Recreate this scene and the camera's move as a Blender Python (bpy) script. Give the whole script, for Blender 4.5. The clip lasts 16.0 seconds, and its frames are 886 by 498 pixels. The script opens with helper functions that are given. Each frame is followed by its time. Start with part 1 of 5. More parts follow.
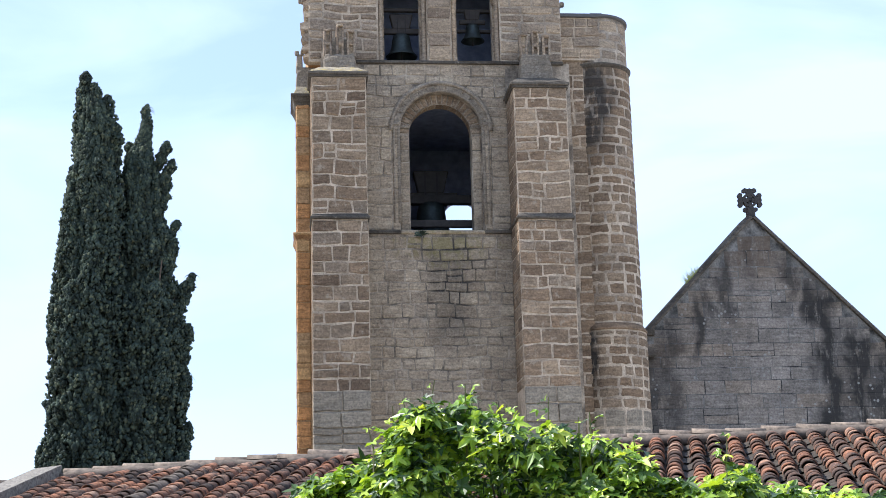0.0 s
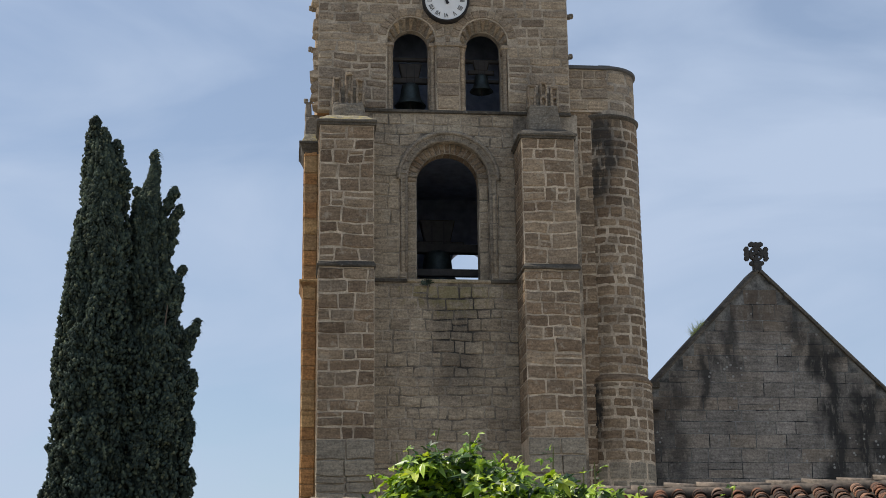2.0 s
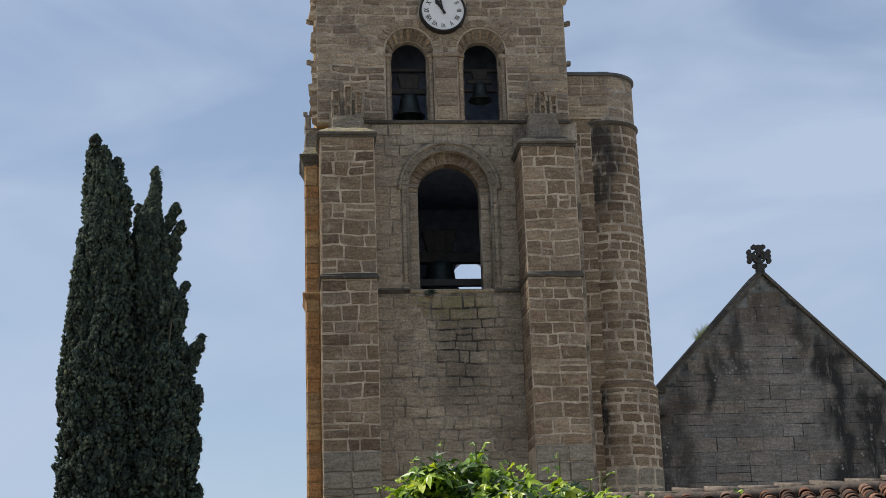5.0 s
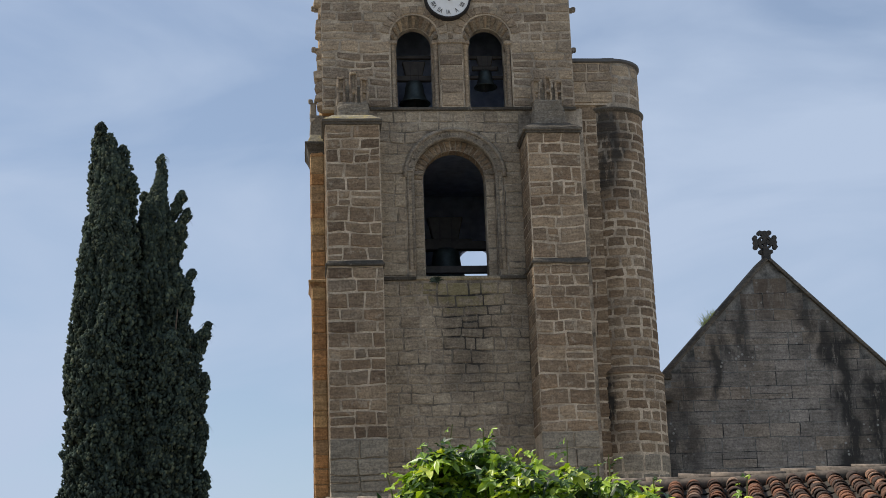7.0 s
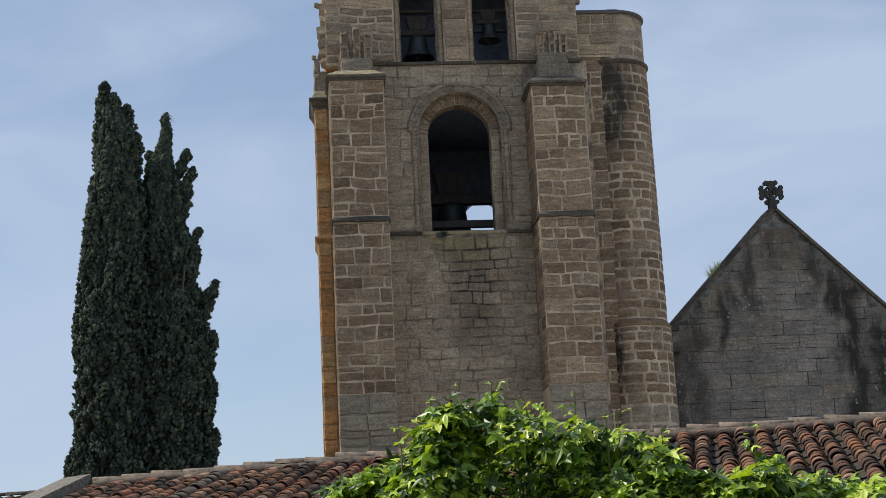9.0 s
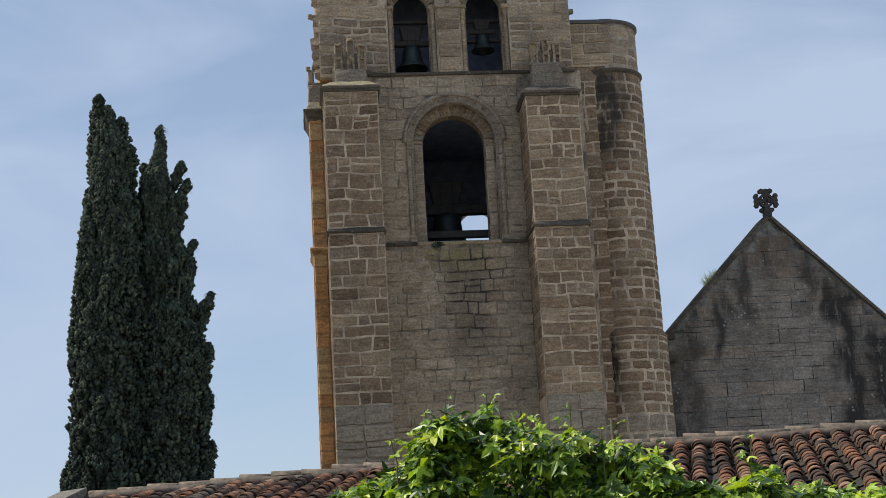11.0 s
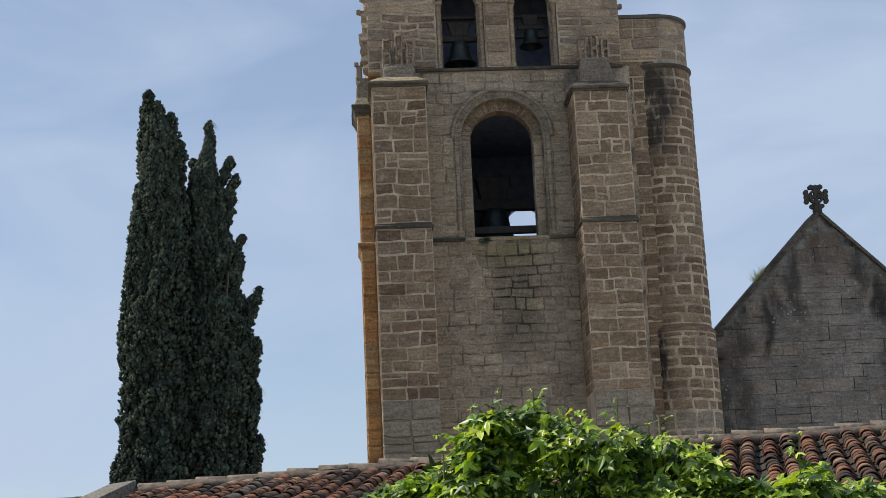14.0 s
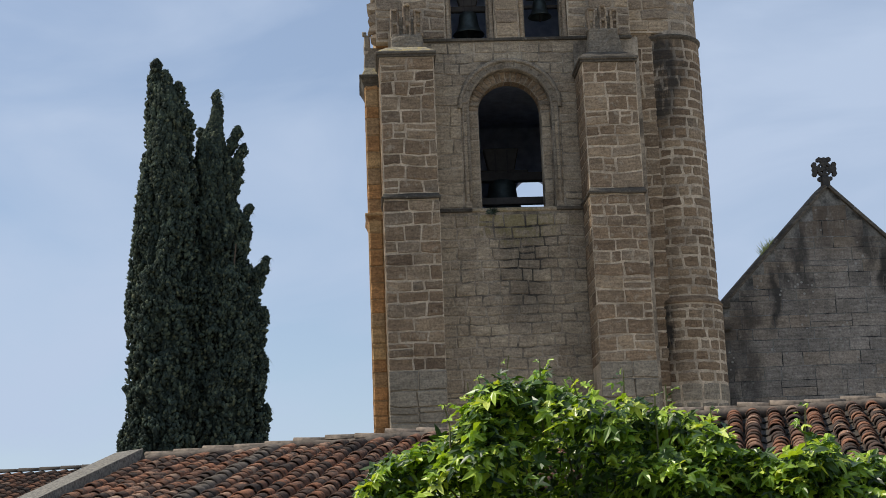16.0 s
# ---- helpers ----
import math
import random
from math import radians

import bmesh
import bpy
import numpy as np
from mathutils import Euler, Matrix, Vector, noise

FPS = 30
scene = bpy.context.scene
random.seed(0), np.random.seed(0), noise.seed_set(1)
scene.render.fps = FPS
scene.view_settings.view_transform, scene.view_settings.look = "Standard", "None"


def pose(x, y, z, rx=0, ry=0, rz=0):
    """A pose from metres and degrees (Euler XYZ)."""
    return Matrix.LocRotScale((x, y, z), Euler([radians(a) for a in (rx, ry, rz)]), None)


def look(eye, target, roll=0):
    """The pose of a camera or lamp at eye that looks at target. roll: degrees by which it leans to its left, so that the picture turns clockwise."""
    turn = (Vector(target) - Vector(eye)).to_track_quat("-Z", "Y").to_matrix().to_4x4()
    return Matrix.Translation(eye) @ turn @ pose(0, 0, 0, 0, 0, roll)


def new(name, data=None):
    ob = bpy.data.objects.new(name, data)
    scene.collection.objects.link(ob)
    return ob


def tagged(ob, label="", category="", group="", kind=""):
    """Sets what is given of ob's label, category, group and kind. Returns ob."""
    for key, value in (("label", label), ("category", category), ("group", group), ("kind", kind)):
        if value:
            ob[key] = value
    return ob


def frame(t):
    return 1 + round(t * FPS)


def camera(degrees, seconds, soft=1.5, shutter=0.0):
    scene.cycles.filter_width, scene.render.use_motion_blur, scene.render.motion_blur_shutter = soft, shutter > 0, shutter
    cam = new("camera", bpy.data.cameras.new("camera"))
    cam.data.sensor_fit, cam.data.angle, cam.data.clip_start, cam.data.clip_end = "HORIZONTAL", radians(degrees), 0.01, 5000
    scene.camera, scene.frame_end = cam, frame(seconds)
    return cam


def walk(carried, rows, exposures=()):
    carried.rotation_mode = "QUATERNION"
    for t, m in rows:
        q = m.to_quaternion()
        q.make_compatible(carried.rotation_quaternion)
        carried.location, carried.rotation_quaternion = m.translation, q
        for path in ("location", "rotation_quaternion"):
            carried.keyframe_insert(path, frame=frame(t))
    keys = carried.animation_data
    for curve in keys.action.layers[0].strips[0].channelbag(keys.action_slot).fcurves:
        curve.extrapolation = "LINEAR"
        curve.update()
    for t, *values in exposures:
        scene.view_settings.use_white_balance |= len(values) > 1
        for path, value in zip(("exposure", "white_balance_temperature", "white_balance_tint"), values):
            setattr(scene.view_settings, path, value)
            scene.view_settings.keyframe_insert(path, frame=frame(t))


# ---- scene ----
cam = camera(32.38, 16.0, soft=0.45)
EYE = 1.6
TURNS = [
    (0.0, 103.543, 1.479, 0.362, 0.000, 0.009), (0.5, 103.795, 1.432, 0.705, -0.003, 0.005), (1.0, 103.920, 0.898, 0.461, -0.003, 0.006), (1.5, 105.008, 0.596, 0.320, -0.004, 0.003),
    (2.0, 105.398, 0.610, 0.366, -0.006, -0.002), (2.5, 105.815, 0.866, 0.358, 0.006, 0.005), (3.0, 106.539, 1.342, 0.523, 0.004, 0.007), (3.5, 107.353, 1.618, 0.599, 0.002, 0.003),
    (4.0, 106.606, 1.620, 0.634, 0.005, 0.006), (4.5, 106.131, 1.750, 0.796, -0.002, -0.000), (4.7, 105.887, 1.793, 0.804, 0.000, -0.000), (6.8, 105.550, 2.192, 1.117, -0.004, -0.001),
    (7.0, 105.306, 1.987, 1.069, -0.007, -0.005), (7.5, 106.013, 1.013, 0.865, -0.006, 0.003), (8.0, 105.358, 1.690, 1.198, -0.007, -0.002), (8.5, 104.205, 2.681, 1.501, -0.010, -0.006),
    (9.0, 103.625, 2.722, 1.502, -0.005, -0.006), (9.2, 103.391, 2.746, 1.475, -0.000, 0.000), (11.5, 104.566, 3.301, 1.610, 0.003, 0.007), (12.0, 105.102, 2.784, 3.081, -0.004, 0.001),
    (12.5, 102.401, 2.673, 3.149, -0.005, -0.004), (13.0, 103.532, 2.654, 3.092, 0.000, 0.002), (13.5, 104.271, 2.495, 3.024, 0.007, 0.003), (14.0, 103.916, 2.567, 3.134, 0.005, -0.000),
    (14.5, 103.274, 2.596, 3.258, 0.005, -0.003), (15.0, 102.999, 2.568, 3.230, 0.007, -0.000), (15.5, 103.062, 2.439, 3.281, 0.003, -0.002), (16.0, 102.829, 2.218, 3.324, 0.004, -0.002),
]
walk(cam, [(t, pose(x, 0, EYE + z, rx, ry, rz)) for t, rx, ry, rz, x, z in TURNS],
     exposures=[(0.0, 1.15, 5900, 14), (0.4, 0.79, 6150, 13), (0.8, 0.44, 6350, 12), (1.2, 0.26, 6480, 10), (1.7, 0.17, 6500, 10), (2.3, 0.13, 6500, 10), (3.5, 0.09, 6500, 10), (7.0, 0.11, 6500, 10), (9.2, 0.13, 6500, 10), (12.0, 0.15, 6500, 10), (16.0, 0.15, 6500, 10)])

# ---- world and sun ----
SUN_AZ, SUN_EL = radians(-85), radians(56)
to_sun = Vector((math.sin(SUN_AZ) * math.cos(SUN_EL), math.cos(SUN_AZ) * math.cos(SUN_EL), math.sin(SUN_EL)))
world = bpy.data.worlds.new("world")
scene.world = world
world.use_nodes = True
wn, wl = world.node_tree.nodes, world.node_tree.links
wn.clear()
sky = wn.new("ShaderNodeTexSky")
sky.sky_type, sky.sun_disc, sky.sun_elevation, sky.sun_rotation = "NISHITA", False, SUN_EL, SUN_AZ
sky.dust_density, sky.air_density = 0.7, 1.0
coord = wn.new("ShaderNodeTexCoord")
mp = wn.new("ShaderNodeMapping")
mp.inputs["Scale"].default_value = (1.6, 1.6, 3.6)
mp.inputs["Rotation"].default_value = (0.1, 0.5, 0.3)
wl.new(coord.outputs["Generated"], mp.inputs["Vector"])
cl = wn.new("ShaderNodeTexNoise")
cl.inputs["Scale"].default_value, cl.inputs["Detail"].default_value, cl.inputs["Roughness"].default_value = 2.6, 6.0, 0.5
cl.inputs["Distortion"].default_value = 0.6
wl.new(mp.outputs[0], cl.inputs["Vector"])
cr = wn.new("ShaderNodeMapRange")
cr.inputs[1].default_value, cr.inputs[2].default_value, cr.inputs[3].default_value, cr.inputs[4].default_value = 0.38, 0.66, 0.36, 0.95
wl.new(cl.outputs["Fac"], cr.inputs[0])
mixc = wn.new("ShaderNodeMix")
mixc.data_type = "RGBA"
mixc.inputs[7].default_value = (4.0, 4.85, 6.3, 1)
wl.new(cr.outputs[0], mixc.inputs[0])
wl.new(sky.outputs[0], mixc.inputs[6])
bg = wn.new("ShaderNodeBackground")
bg.inputs["Strength"].default_value = 0.11
wl.new(mixc.outputs[2], bg.inputs["Color"])
wo = wn.new("ShaderNodeOutputWorld")
wl.new(bg.outputs[0], wo.inputs["Surface"])

sun_data = bpy.data.lights.new("sun", "SUN")
sun_data.energy, sun_data.angle, sun_data.color = 3.6, radians(0.6), (1.0, 0.93, 0.82)
sun = new("sun", sun_data)
sun.matrix_world = look(to_sun * 80, (0, 0, 0))
tagged(sun, kind="structure")


# ---- materials ----
class Nodes:
    """A material with short calls for its nodes."""

    def __init__(self, name):
        self.mat = bpy.data.materials.new(name)
        self.mat.use_nodes = True
        self.n, self.l = self.mat.node_tree.nodes, self.mat.node_tree.links
        self.bsdf = self.n["Principled BSDF"]
        self.pos = self.n.new("ShaderNodeNewGeometry").outputs["Position"]

    def plug(self, value, socket):
        if hasattr(value, "is_linked"):
            self.l.new(value, socket)
        else:
            socket.default_value = value

    def scaled(self, scale):
        m = self.n.new("ShaderNodeMapping")
        m.inputs["Scale"].default_value = scale
        self.l.new(self.pos, m.inputs["Vector"])
        return m.outputs[0]

    def noise(self, scale, detail=4.0, rough=0.55, stretch=None):
        t = self.n.new("ShaderNodeTexNoise")
        self.l.new(self.scaled(stretch) if stretch else self.pos, t.inputs["Vector"])
        t.inputs["Scale"].default_value, t.inputs["Detail"].default_value, t.inputs["Roughness"].default_value = scale, detail, rough
        return t.outputs["Fac"]

    def span(self, value, a, b, c=0.0, d=1.0):
        m = self.n.new("ShaderNodeMapRange")
        self.plug(value, m.inputs[0])
        for i, v in enumerate((a, b, c, d)):
            m.inputs[i + 1].default_value = v
        return m.outputs[0]

    def mix(self, f, a, b, blend="MIX"):
        m = self.n.new("ShaderNodeMix")
        m.data_type, m.blend_type = "RGBA", blend
        self.plug(f, m.inputs[0])
        self.plug(a if hasattr(a, "is_linked") else (*a, 1), m.inputs[6])
        self.plug(b if hasattr(b, "is_linked") else (*b, 1), m.inputs[7])
        return m.outputs[2]

    def math(self, op, a, b=0.0):
        m = self.n.new("ShaderNodeMath")
        m.operation = op
        self.plug(a, m.inputs[0])
        self.plug(b, m.inputs[1])
        return m.outputs[0]

    def ramp(self, value, stops):
        r = self.n.new("ShaderNodeValToRGB")
        self.plug(value, r.inputs[0])
        e = r.color_ramp.elements
        while len(e) < len(stops):
            e.new(0.5)
        for el, (p, c) in zip(e, stops):
            el.position, el.color = p, (*c, 1)
        return r.outputs[0]

    def chance(self):
        """A number of its own for each object and each loose piece."""
        a = self.n.new("ShaderNodeObjectInfo").outputs["Random"]
        b = self.n.new("ShaderNodeNewGeometry").outputs["Random Per Island"]
        return self.math("FRACT", self.math("ADD", a, b))

    def axis(self, i):
        s = self.n.new("ShaderNodeSeparateXYZ")
        self.l.new(self.pos, s.inputs[0])
        return s.outputs[i]

    def bump(self, height, strength=0.5, distance=0.02):
        b = self.n.new("ShaderNodeBump")
        b.inputs["Strength"].default_value, b.inputs["Distance"].default_value = strength, distance
        self.l.new(height, b.inputs["Height"])
        self.l.new(b.outputs[0], self.bsdf.inputs["Normal"])

    def done(self, color, rough=0.9, spec=0.25, metal=0.0):
        self.plug(color if hasattr(color, "is_linked") else (*color, 1), self.bsdf.inputs["Base Color"])
        self.plug(rough, self.bsdf.inputs["Roughness"])
        self.bsdf.inputs["Specular IOR Level"].default_value = spec
        self.bsdf.inputs["Metallic"].default_value = metal
        return self.mat


def stain(k, c, bands, tint=(0.03, 0.029, 0.028)):
    """Dark runs of water and soot, each (x, half width, top, foot, strength)."""
    for x, w, top, foot, much in bands:
        sway = k.span(k.noise(0.8, 4.0), 0.3, 0.7, -min(0.5, w), min(0.5, w))
        near = k.span(k.math("ABSOLUTE", k.math("SUBTRACT", k.math("ADD", k.axis(0), sway), x)), w, w * 0.25)
        worn = k.math("MULTIPLY", near, k.span(k.noise(3.6, 8.0, 0.75, (1.2, 1.2, 0.28)), 0.32, 0.47))
        worn = k.math("MULTIPLY", worn, k.math("MULTIPLY", k.span(k.axis(2), top, top - 0.8), k.span(k.axis(2), foot, foot + 0.9)))
        c = k.mix(k.math("MULTIPLY", worn, much), c, tint)
    return c


def stone_material(name, stops, lichen=(0.36, 0.32, 0.26), lichen_from=0.60, dark=0.5, streaks=0.0, moss=None, bands=(), rust=()):
    """Weathered ashlar: a tone for each block, bedding layers, grain, pale lichen blotches, dark weathering; streaks: black runs of water down the wall."""
    k = Nodes(name)
    tone = k.ramp(k.chance(), stops)
    grain = k.noise(16.0, 6.0, 0.7)
    layers = k.noise(2.2, 6.0, 0.65, (1.0, 1.0, 5.5))
    c = k.mix(1.0, tone, k.ramp(grain, [(0.28, (0.50, 0.49, 0.48)), (0.72, (1.42, 1.40, 1.36))]), "MULTIPLY")
    c = k.mix(1.0, c, k.ramp(layers, [(0.3, (0.68, 0.67, 0.66)), (0.7, (1.30, 1.28, 1.24))]), "MULTIPLY")
    c = k.mix(k.span(k.noise(0.9, 5.0, 0.6), 0.42, 0.72, 0.0, dark), c, k.mix(1.0, c, (0.55, 0.52, 0.50), "MULTIPLY"))
    c = k.mix(k.span(k.noise(4.2, 7.0, 0.75), lichen_from, lichen_from + 0.12, 0.0, 0.7), c, lichen)
    c = k.mix(k.span(k.noise(6.5, 7.0, 0.75), 0.60, 0.70, 0.0, 0.65), c, (0.07, 0.062, 0.055))
    c = stain(k, c, rust, (0.12, 0.085, 0.058))
    c = stain(k, c, bands)
    if streaks:
        run = k.noise(1.0, 5.0, 0.6, (1.5, 1.5, 0.16))
        broken = k.noise(3.2, 7.0, 0.7)
        run = k.math("MULTIPLY", k.span(run, 0.48, 0.61), k.span(broken, 0.36, 0.54))
        c = k.mix(k.math("MULTIPLY", run, streaks), c, (0.028, 0.028, 0.030))
        spots = k.n.new("ShaderNodeTexVoronoi")
        spots.inputs["Scale"].default_value = 4.5
        k.l.new(k.pos, spots.inputs["Vector"])
        c = k.mix(k.math("MULTIPLY", k.span(spots.outputs["Distance"], 0.22, 0.14), k.span(k.noise(0.7), 0.45, 0.58, 0.0, 0.8)), c, (0.33, 0.32, 0.30))
    if moss:
        x, z, r, tint = moss
        dx = k.math("ABSOLUTE", k.math("SUBTRACT", k.axis(0), x))
        dz = k.math("ABSOLUTE", k.math("SUBTRACT", k.axis(2), z))
        near = k.math("ADD", k.math("MULTIPLY", dx, 0.5), dz)
        near = k.math("ADD", near, k.span(k.noise(3.4, 7.0, 0.75), 0.3, 0.7, -0.8, 0.8))
        c = k.mix(k.span(near, r, r * 0.3, 0.0, 0.5), c, tint)
    k.bump(k.math("ADD", k.math("ADD", grain, k.math("MULTIPLY", layers, 1.5)), k.noise(50.0, 4.0, 0.6)), 0.9, 0.03)
    c = k.mix(1.0, c, (0.965, 1.0, 1.005), "MULTIPLY")
    return k.done(c, k.span(grain, 0.3, 0.7, 0.82, 0.97), 0.2)


def mortar_material(name, light, dark, bands=()):
    k = Nodes(name)
    grain = k.noise(18.0, 6.0, 0.7)
    c = k.mix(k.span(k.noise(1.6, 6.0, 0.65), 0.40, 0.62), light, dark)
    c = k.mix(1.0, c, k.ramp(grain, [(0.25, (0.55, 0.55, 0.55)), (0.75, (1.3, 1.3, 1.3))]), "MULTIPLY")
    c = k.mix(1.0, stain(k, c, bands), (0.965, 1.0, 1.005), "MULTIPLY")
    k.bump(grain, 0.8, 0.03)
    return k.done(c, 0.95, 0.15)


BROWN = [(0.0, (0.173, 0.123, 0.086)), (0.2, (0.288, 0.204, 0.137)), (0.45, (0.221, 0.164, 0.117)), (0.7, (0.351, 0.261, 0.180)), (1.0, (0.270, 0.211, 0.158))]
GREY = [(0.0, (0.324, 0.263, 0.200)), (0.3, (0.423, 0.347, 0.263)), (0.6, (0.369, 0.306, 0.239)), (1.0, (0.468, 0.387, 0.293))]
PALE = [(0.0, (0.225, 0.173, 0.131)), (0.3, (0.362, 0.281, 0.205)), (0.6, (0.289, 0.230, 0.178)), (0.8, (0.383, 0.310, 0.233)), (1.0, (0.452, 0.347, 0.247))]
SOOT = ((4.6, 0.8, 18.7, 14.7, 0.86), (4.35, 0.55, 10.3, 7.6, 0.95))
M_PIER = stone_material("brown_ashlar", BROWN, lichen=(0.44, 0.365, 0.275), lichen_from=0.55)
M_TAN = stone_material("tan_ashlar", [(p, (1.14 * a, 1.14 * b, 1.14 * c)) for p, (a, b, c) in BROWN], lichen=(0.46, 0.385, 0.29), lichen_from=0.54)
M_WALL = stone_material("grey_brown_ashlar", GREY, lichen=(0.46, 0.39, 0.30), lichen_from=0.55, moss=(0.0, 12.35, 0.85, (0.21, 0.18, 0.055)), bands=((0.25, 0.8, 12.7, 8.8, 0.42),))
M_UPPER = stone_material("pale_ashlar", PALE, lichen=(0.45, 0.375, 0.285), lichen_from=0.56, dark=0.35)
M_BASE = stone_material("grey_base_block", [(0.0, (0.26, 0.225, 0.182)), (1.0, (0.36, 0.312, 0.25))], dark=0.3)
M_ORANGE = stone_material("ochre_ashlar", [(0.0, (0.32, 0.19, 0.10)), (0.3, (0.52, 0.275, 0.12)), (0.6, (0.40, 0.275, 0.16)), (1.0, (0.54, 0.35, 0.175))], lichen=(0.44, 0.34, 0.20), dark=0.4)
M_TURRET = stone_material("turret_ashlar", [(p, tuple(1.0 * v for v in c)) for p, c in BROWN], bands=SOOT)
RUNS = ((12.3, 0.75, 12.1, 0.0, 0.95), (13.3, 0.6, 10.8, 0.0, 0.95), (14.1, 0.6, 10.0, 0.0, 0.9), (7.25, 0.4, 11.4, 0.0, 0.55), (8.05, 0.3, 11.9, 9.0, 0.85),
        (8.55, 0.35, 12.2, 10.2, 0.75), (9.1, 0.3, 13.2, 10.2, 0.75), (11.25, 0.35, 13.1, 10.8, 0.75), (11.8, 0.35, 12.5, 10.2, 0.85), (6.6, 0.5, 10.2, 0.0, 0.7))
APEX = ((10.1, 1.6, 14.6, 11.6, 0.7), (7.0, 0.8, 10.4, 8.6, 0.5))
M_GABLE = stone_material("gable_ashlar", [(0.0, (0.228, 0.21, 0.197)), (0.5, (0.278, 0.254, 0.236)), (0.85, (0.30, 0.255, 0.215)), (1.0, (0.312, 0.284, 0.264))], streaks=0.3, dark=0.6, bands=RUNS, rust=APEX)
M_MORTAR = mortar_material("pale_mortar", (0.64, 0.51, 0.378), (0.37, 0.29, 0.212))
M_TMORTAR = mortar_material("turret_mortar", (0.60, 0.475, 0.345), (0.30, 0.235, 0.172), SOOT)
M_JOINT = mortar_material("worn_mortar", (0.48, 0.395, 0.305), (0.15, 0.125, 0.10), ((0.3, 1.2, 12.9, 9.2, 0.9),))
M_UMORTAR = mortar_material("sandy_mortar", (0.52, 0.42, 0.315), (0.28, 0.228, 0.175))
M_GJOINT = mortar_material("gable_joint", (0.25, 0.24, 0.225), (0.035, 0.035, 0.035), RUNS)
M_TRIM = stone_material("weathered_moulding", [(0.0, (0.25, 0.215, 0.175)), (1.0, (0.34, 0.29, 0.235))], dark=0.8)
M_DARKTRIM = stone_material("blackened_moulding", [(0.0, (0.095, 0.085, 0.073)), (1.0, (0.15, 0.132, 0.112))], dark=0.9)
M_LICHEN = stone_material("lichened_capstone", [(0.0, (0.30, 0.27, 0.21)), (1.0, (0.36, 0.31, 0.23))], lichen=(0.52, 0.39, 0.11), lichen_from=0.50, dark=0.4)


def tile_material(name, dim=1.0):
    k = Nodes(name)
    tone = k.ramp(k.chance(), [(0.0, (0.08, 0.058, 0.046)), (0.3, (0.15, 0.092, 0.066)), (0.55, (0.25, 0.128, 0.08)), (0.8, (0.38, 0.172, 0.095)), (1.0, (0.44, 0.29, 0.20))])
    grain = k.noise(30.0, 6.0, 0.65)
    c = k.mix(1.0, tone, k.ramp(grain, [(0.25, (0.6, 0.6, 0.6)), (0.75, (1.25, 1.25, 1.25))]), "MULTIPLY")
    c = k.mix(k.span(k.noise(6.0, 7.0, 0.75), 0.47, 0.60, 0.0, 0.9), c, (0.05, 0.045, 0.04))
    c = k.mix(k.span(k.noise(11.0, 5.0, 0.7), 0.63, 0.74, 0.0, 0.7), c, (0.36, 0.33, 0.27))
    k.bump(grain, 0.8, 0.02)
    return k.done(k.mix(1.0, c, (dim, dim, dim), "MULTIPLY"), 0.92, 0.2)


def plain_material(name, a, b, scale=8.0, rough=0.85, metal=0.0, bump=0.4, spec=0.3):
    k = Nodes(name)
    f = k.noise(scale, 6.0, 0.65)
    k.bump(k.noise(scale * 4, 4.0, 0.6), bump, 0.01)
    return k.done(k.mix(k.span(f, 0.32, 0.68), a, b), rough, spec, metal)


M_TILE = tile_material("clay_roof_tile", 0.92)
M_OLDTILE = tile_material("old_dark_roof_tile", 0.6)
M_RIDGE = plain_material("weathered_ridge_tile", (0.28, 0.22, 0.165), (0.075, 0.062, 0.05), 12.0)
# shade of the gaps between cover tiles is put into this dark tone
M_CHANNEL = plain_material("shade_dark_channel_tile", (0.075, 0.06, 0.048), (0.035, 0.032, 0.026), 9.0)
# mortar toned down, with the shade of gaps under the tiles put in
M_BED = plain_material("darkened_lime_bedding", (0.19, 0.15, 0.115), (0.065, 0.055, 0.045), 11.0)
M_CONCRETE = plain_material("mossy_concrete", (0.30, 0.27, 0.22), (0.06, 0.056, 0.047), 22.0)
M_RENDER = plain_material("lime_render", (0.55, 0.50, 0.42), (0.44, 0.39, 0.32), 2.0)
# bluish sky light of the dim interior is put into this stone colour
M_INSIDE = plain_material("blue_tinted_inner_masonry", (0.30, 0.36, 0.50), (0.17, 0.21, 0.31), 3.0)
M_TIMBER = plain_material("old_timber", (0.055, 0.05, 0.047), (0.03, 0.028, 0.026), 5.0)
M_BRONZE = plain_material("bronze_patina", (0.06, 0.078, 0.078), (0.035, 0.042, 0.042), 6.0, 0.55, 0.7, 0.15)
M_CROSS = plain_material("soot_black_stone", (0.035, 0.034, 0.032), (0.06, 0.057, 0.052), 9.0)
M_IRON = plain_material("black_iron", (0.02, 0.02, 0.02), (0.035, 0.03, 0.03), 9.0, 0.6, 0.3)
M_ENAMEL = plain_material("white_enamel", (0.78, 0.78, 0.76), (0.70, 0.70, 0.68), 3.0, 0.4, 0.0, 0.02, 0.4)
M_SLATE = plain_material("lead_capping", (0.11, 0.11, 0.11), (0.07, 0.07, 0.07), 4.0, 0.7)
M_GROUND = plain_material("pale_gravel", (0.50, 0.445, 0.36), (0.38, 0.335, 0.27), 0.9)
M_BARK = plain_material("grey_brown_bark", (0.14, 0.11, 0.08), (0.08, 0.06, 0.045), 12.0)
M_GRASS = plain_material("dry_grass", (0.42, 0.44, 0.14), (0.30, 0.36, 0.10), 12.0, 0.7)
M_STEM = plain_material("green_stem", (0.16, 0.20, 0.06), (0.14, 0.11, 0.06), 12.0, 0.6)


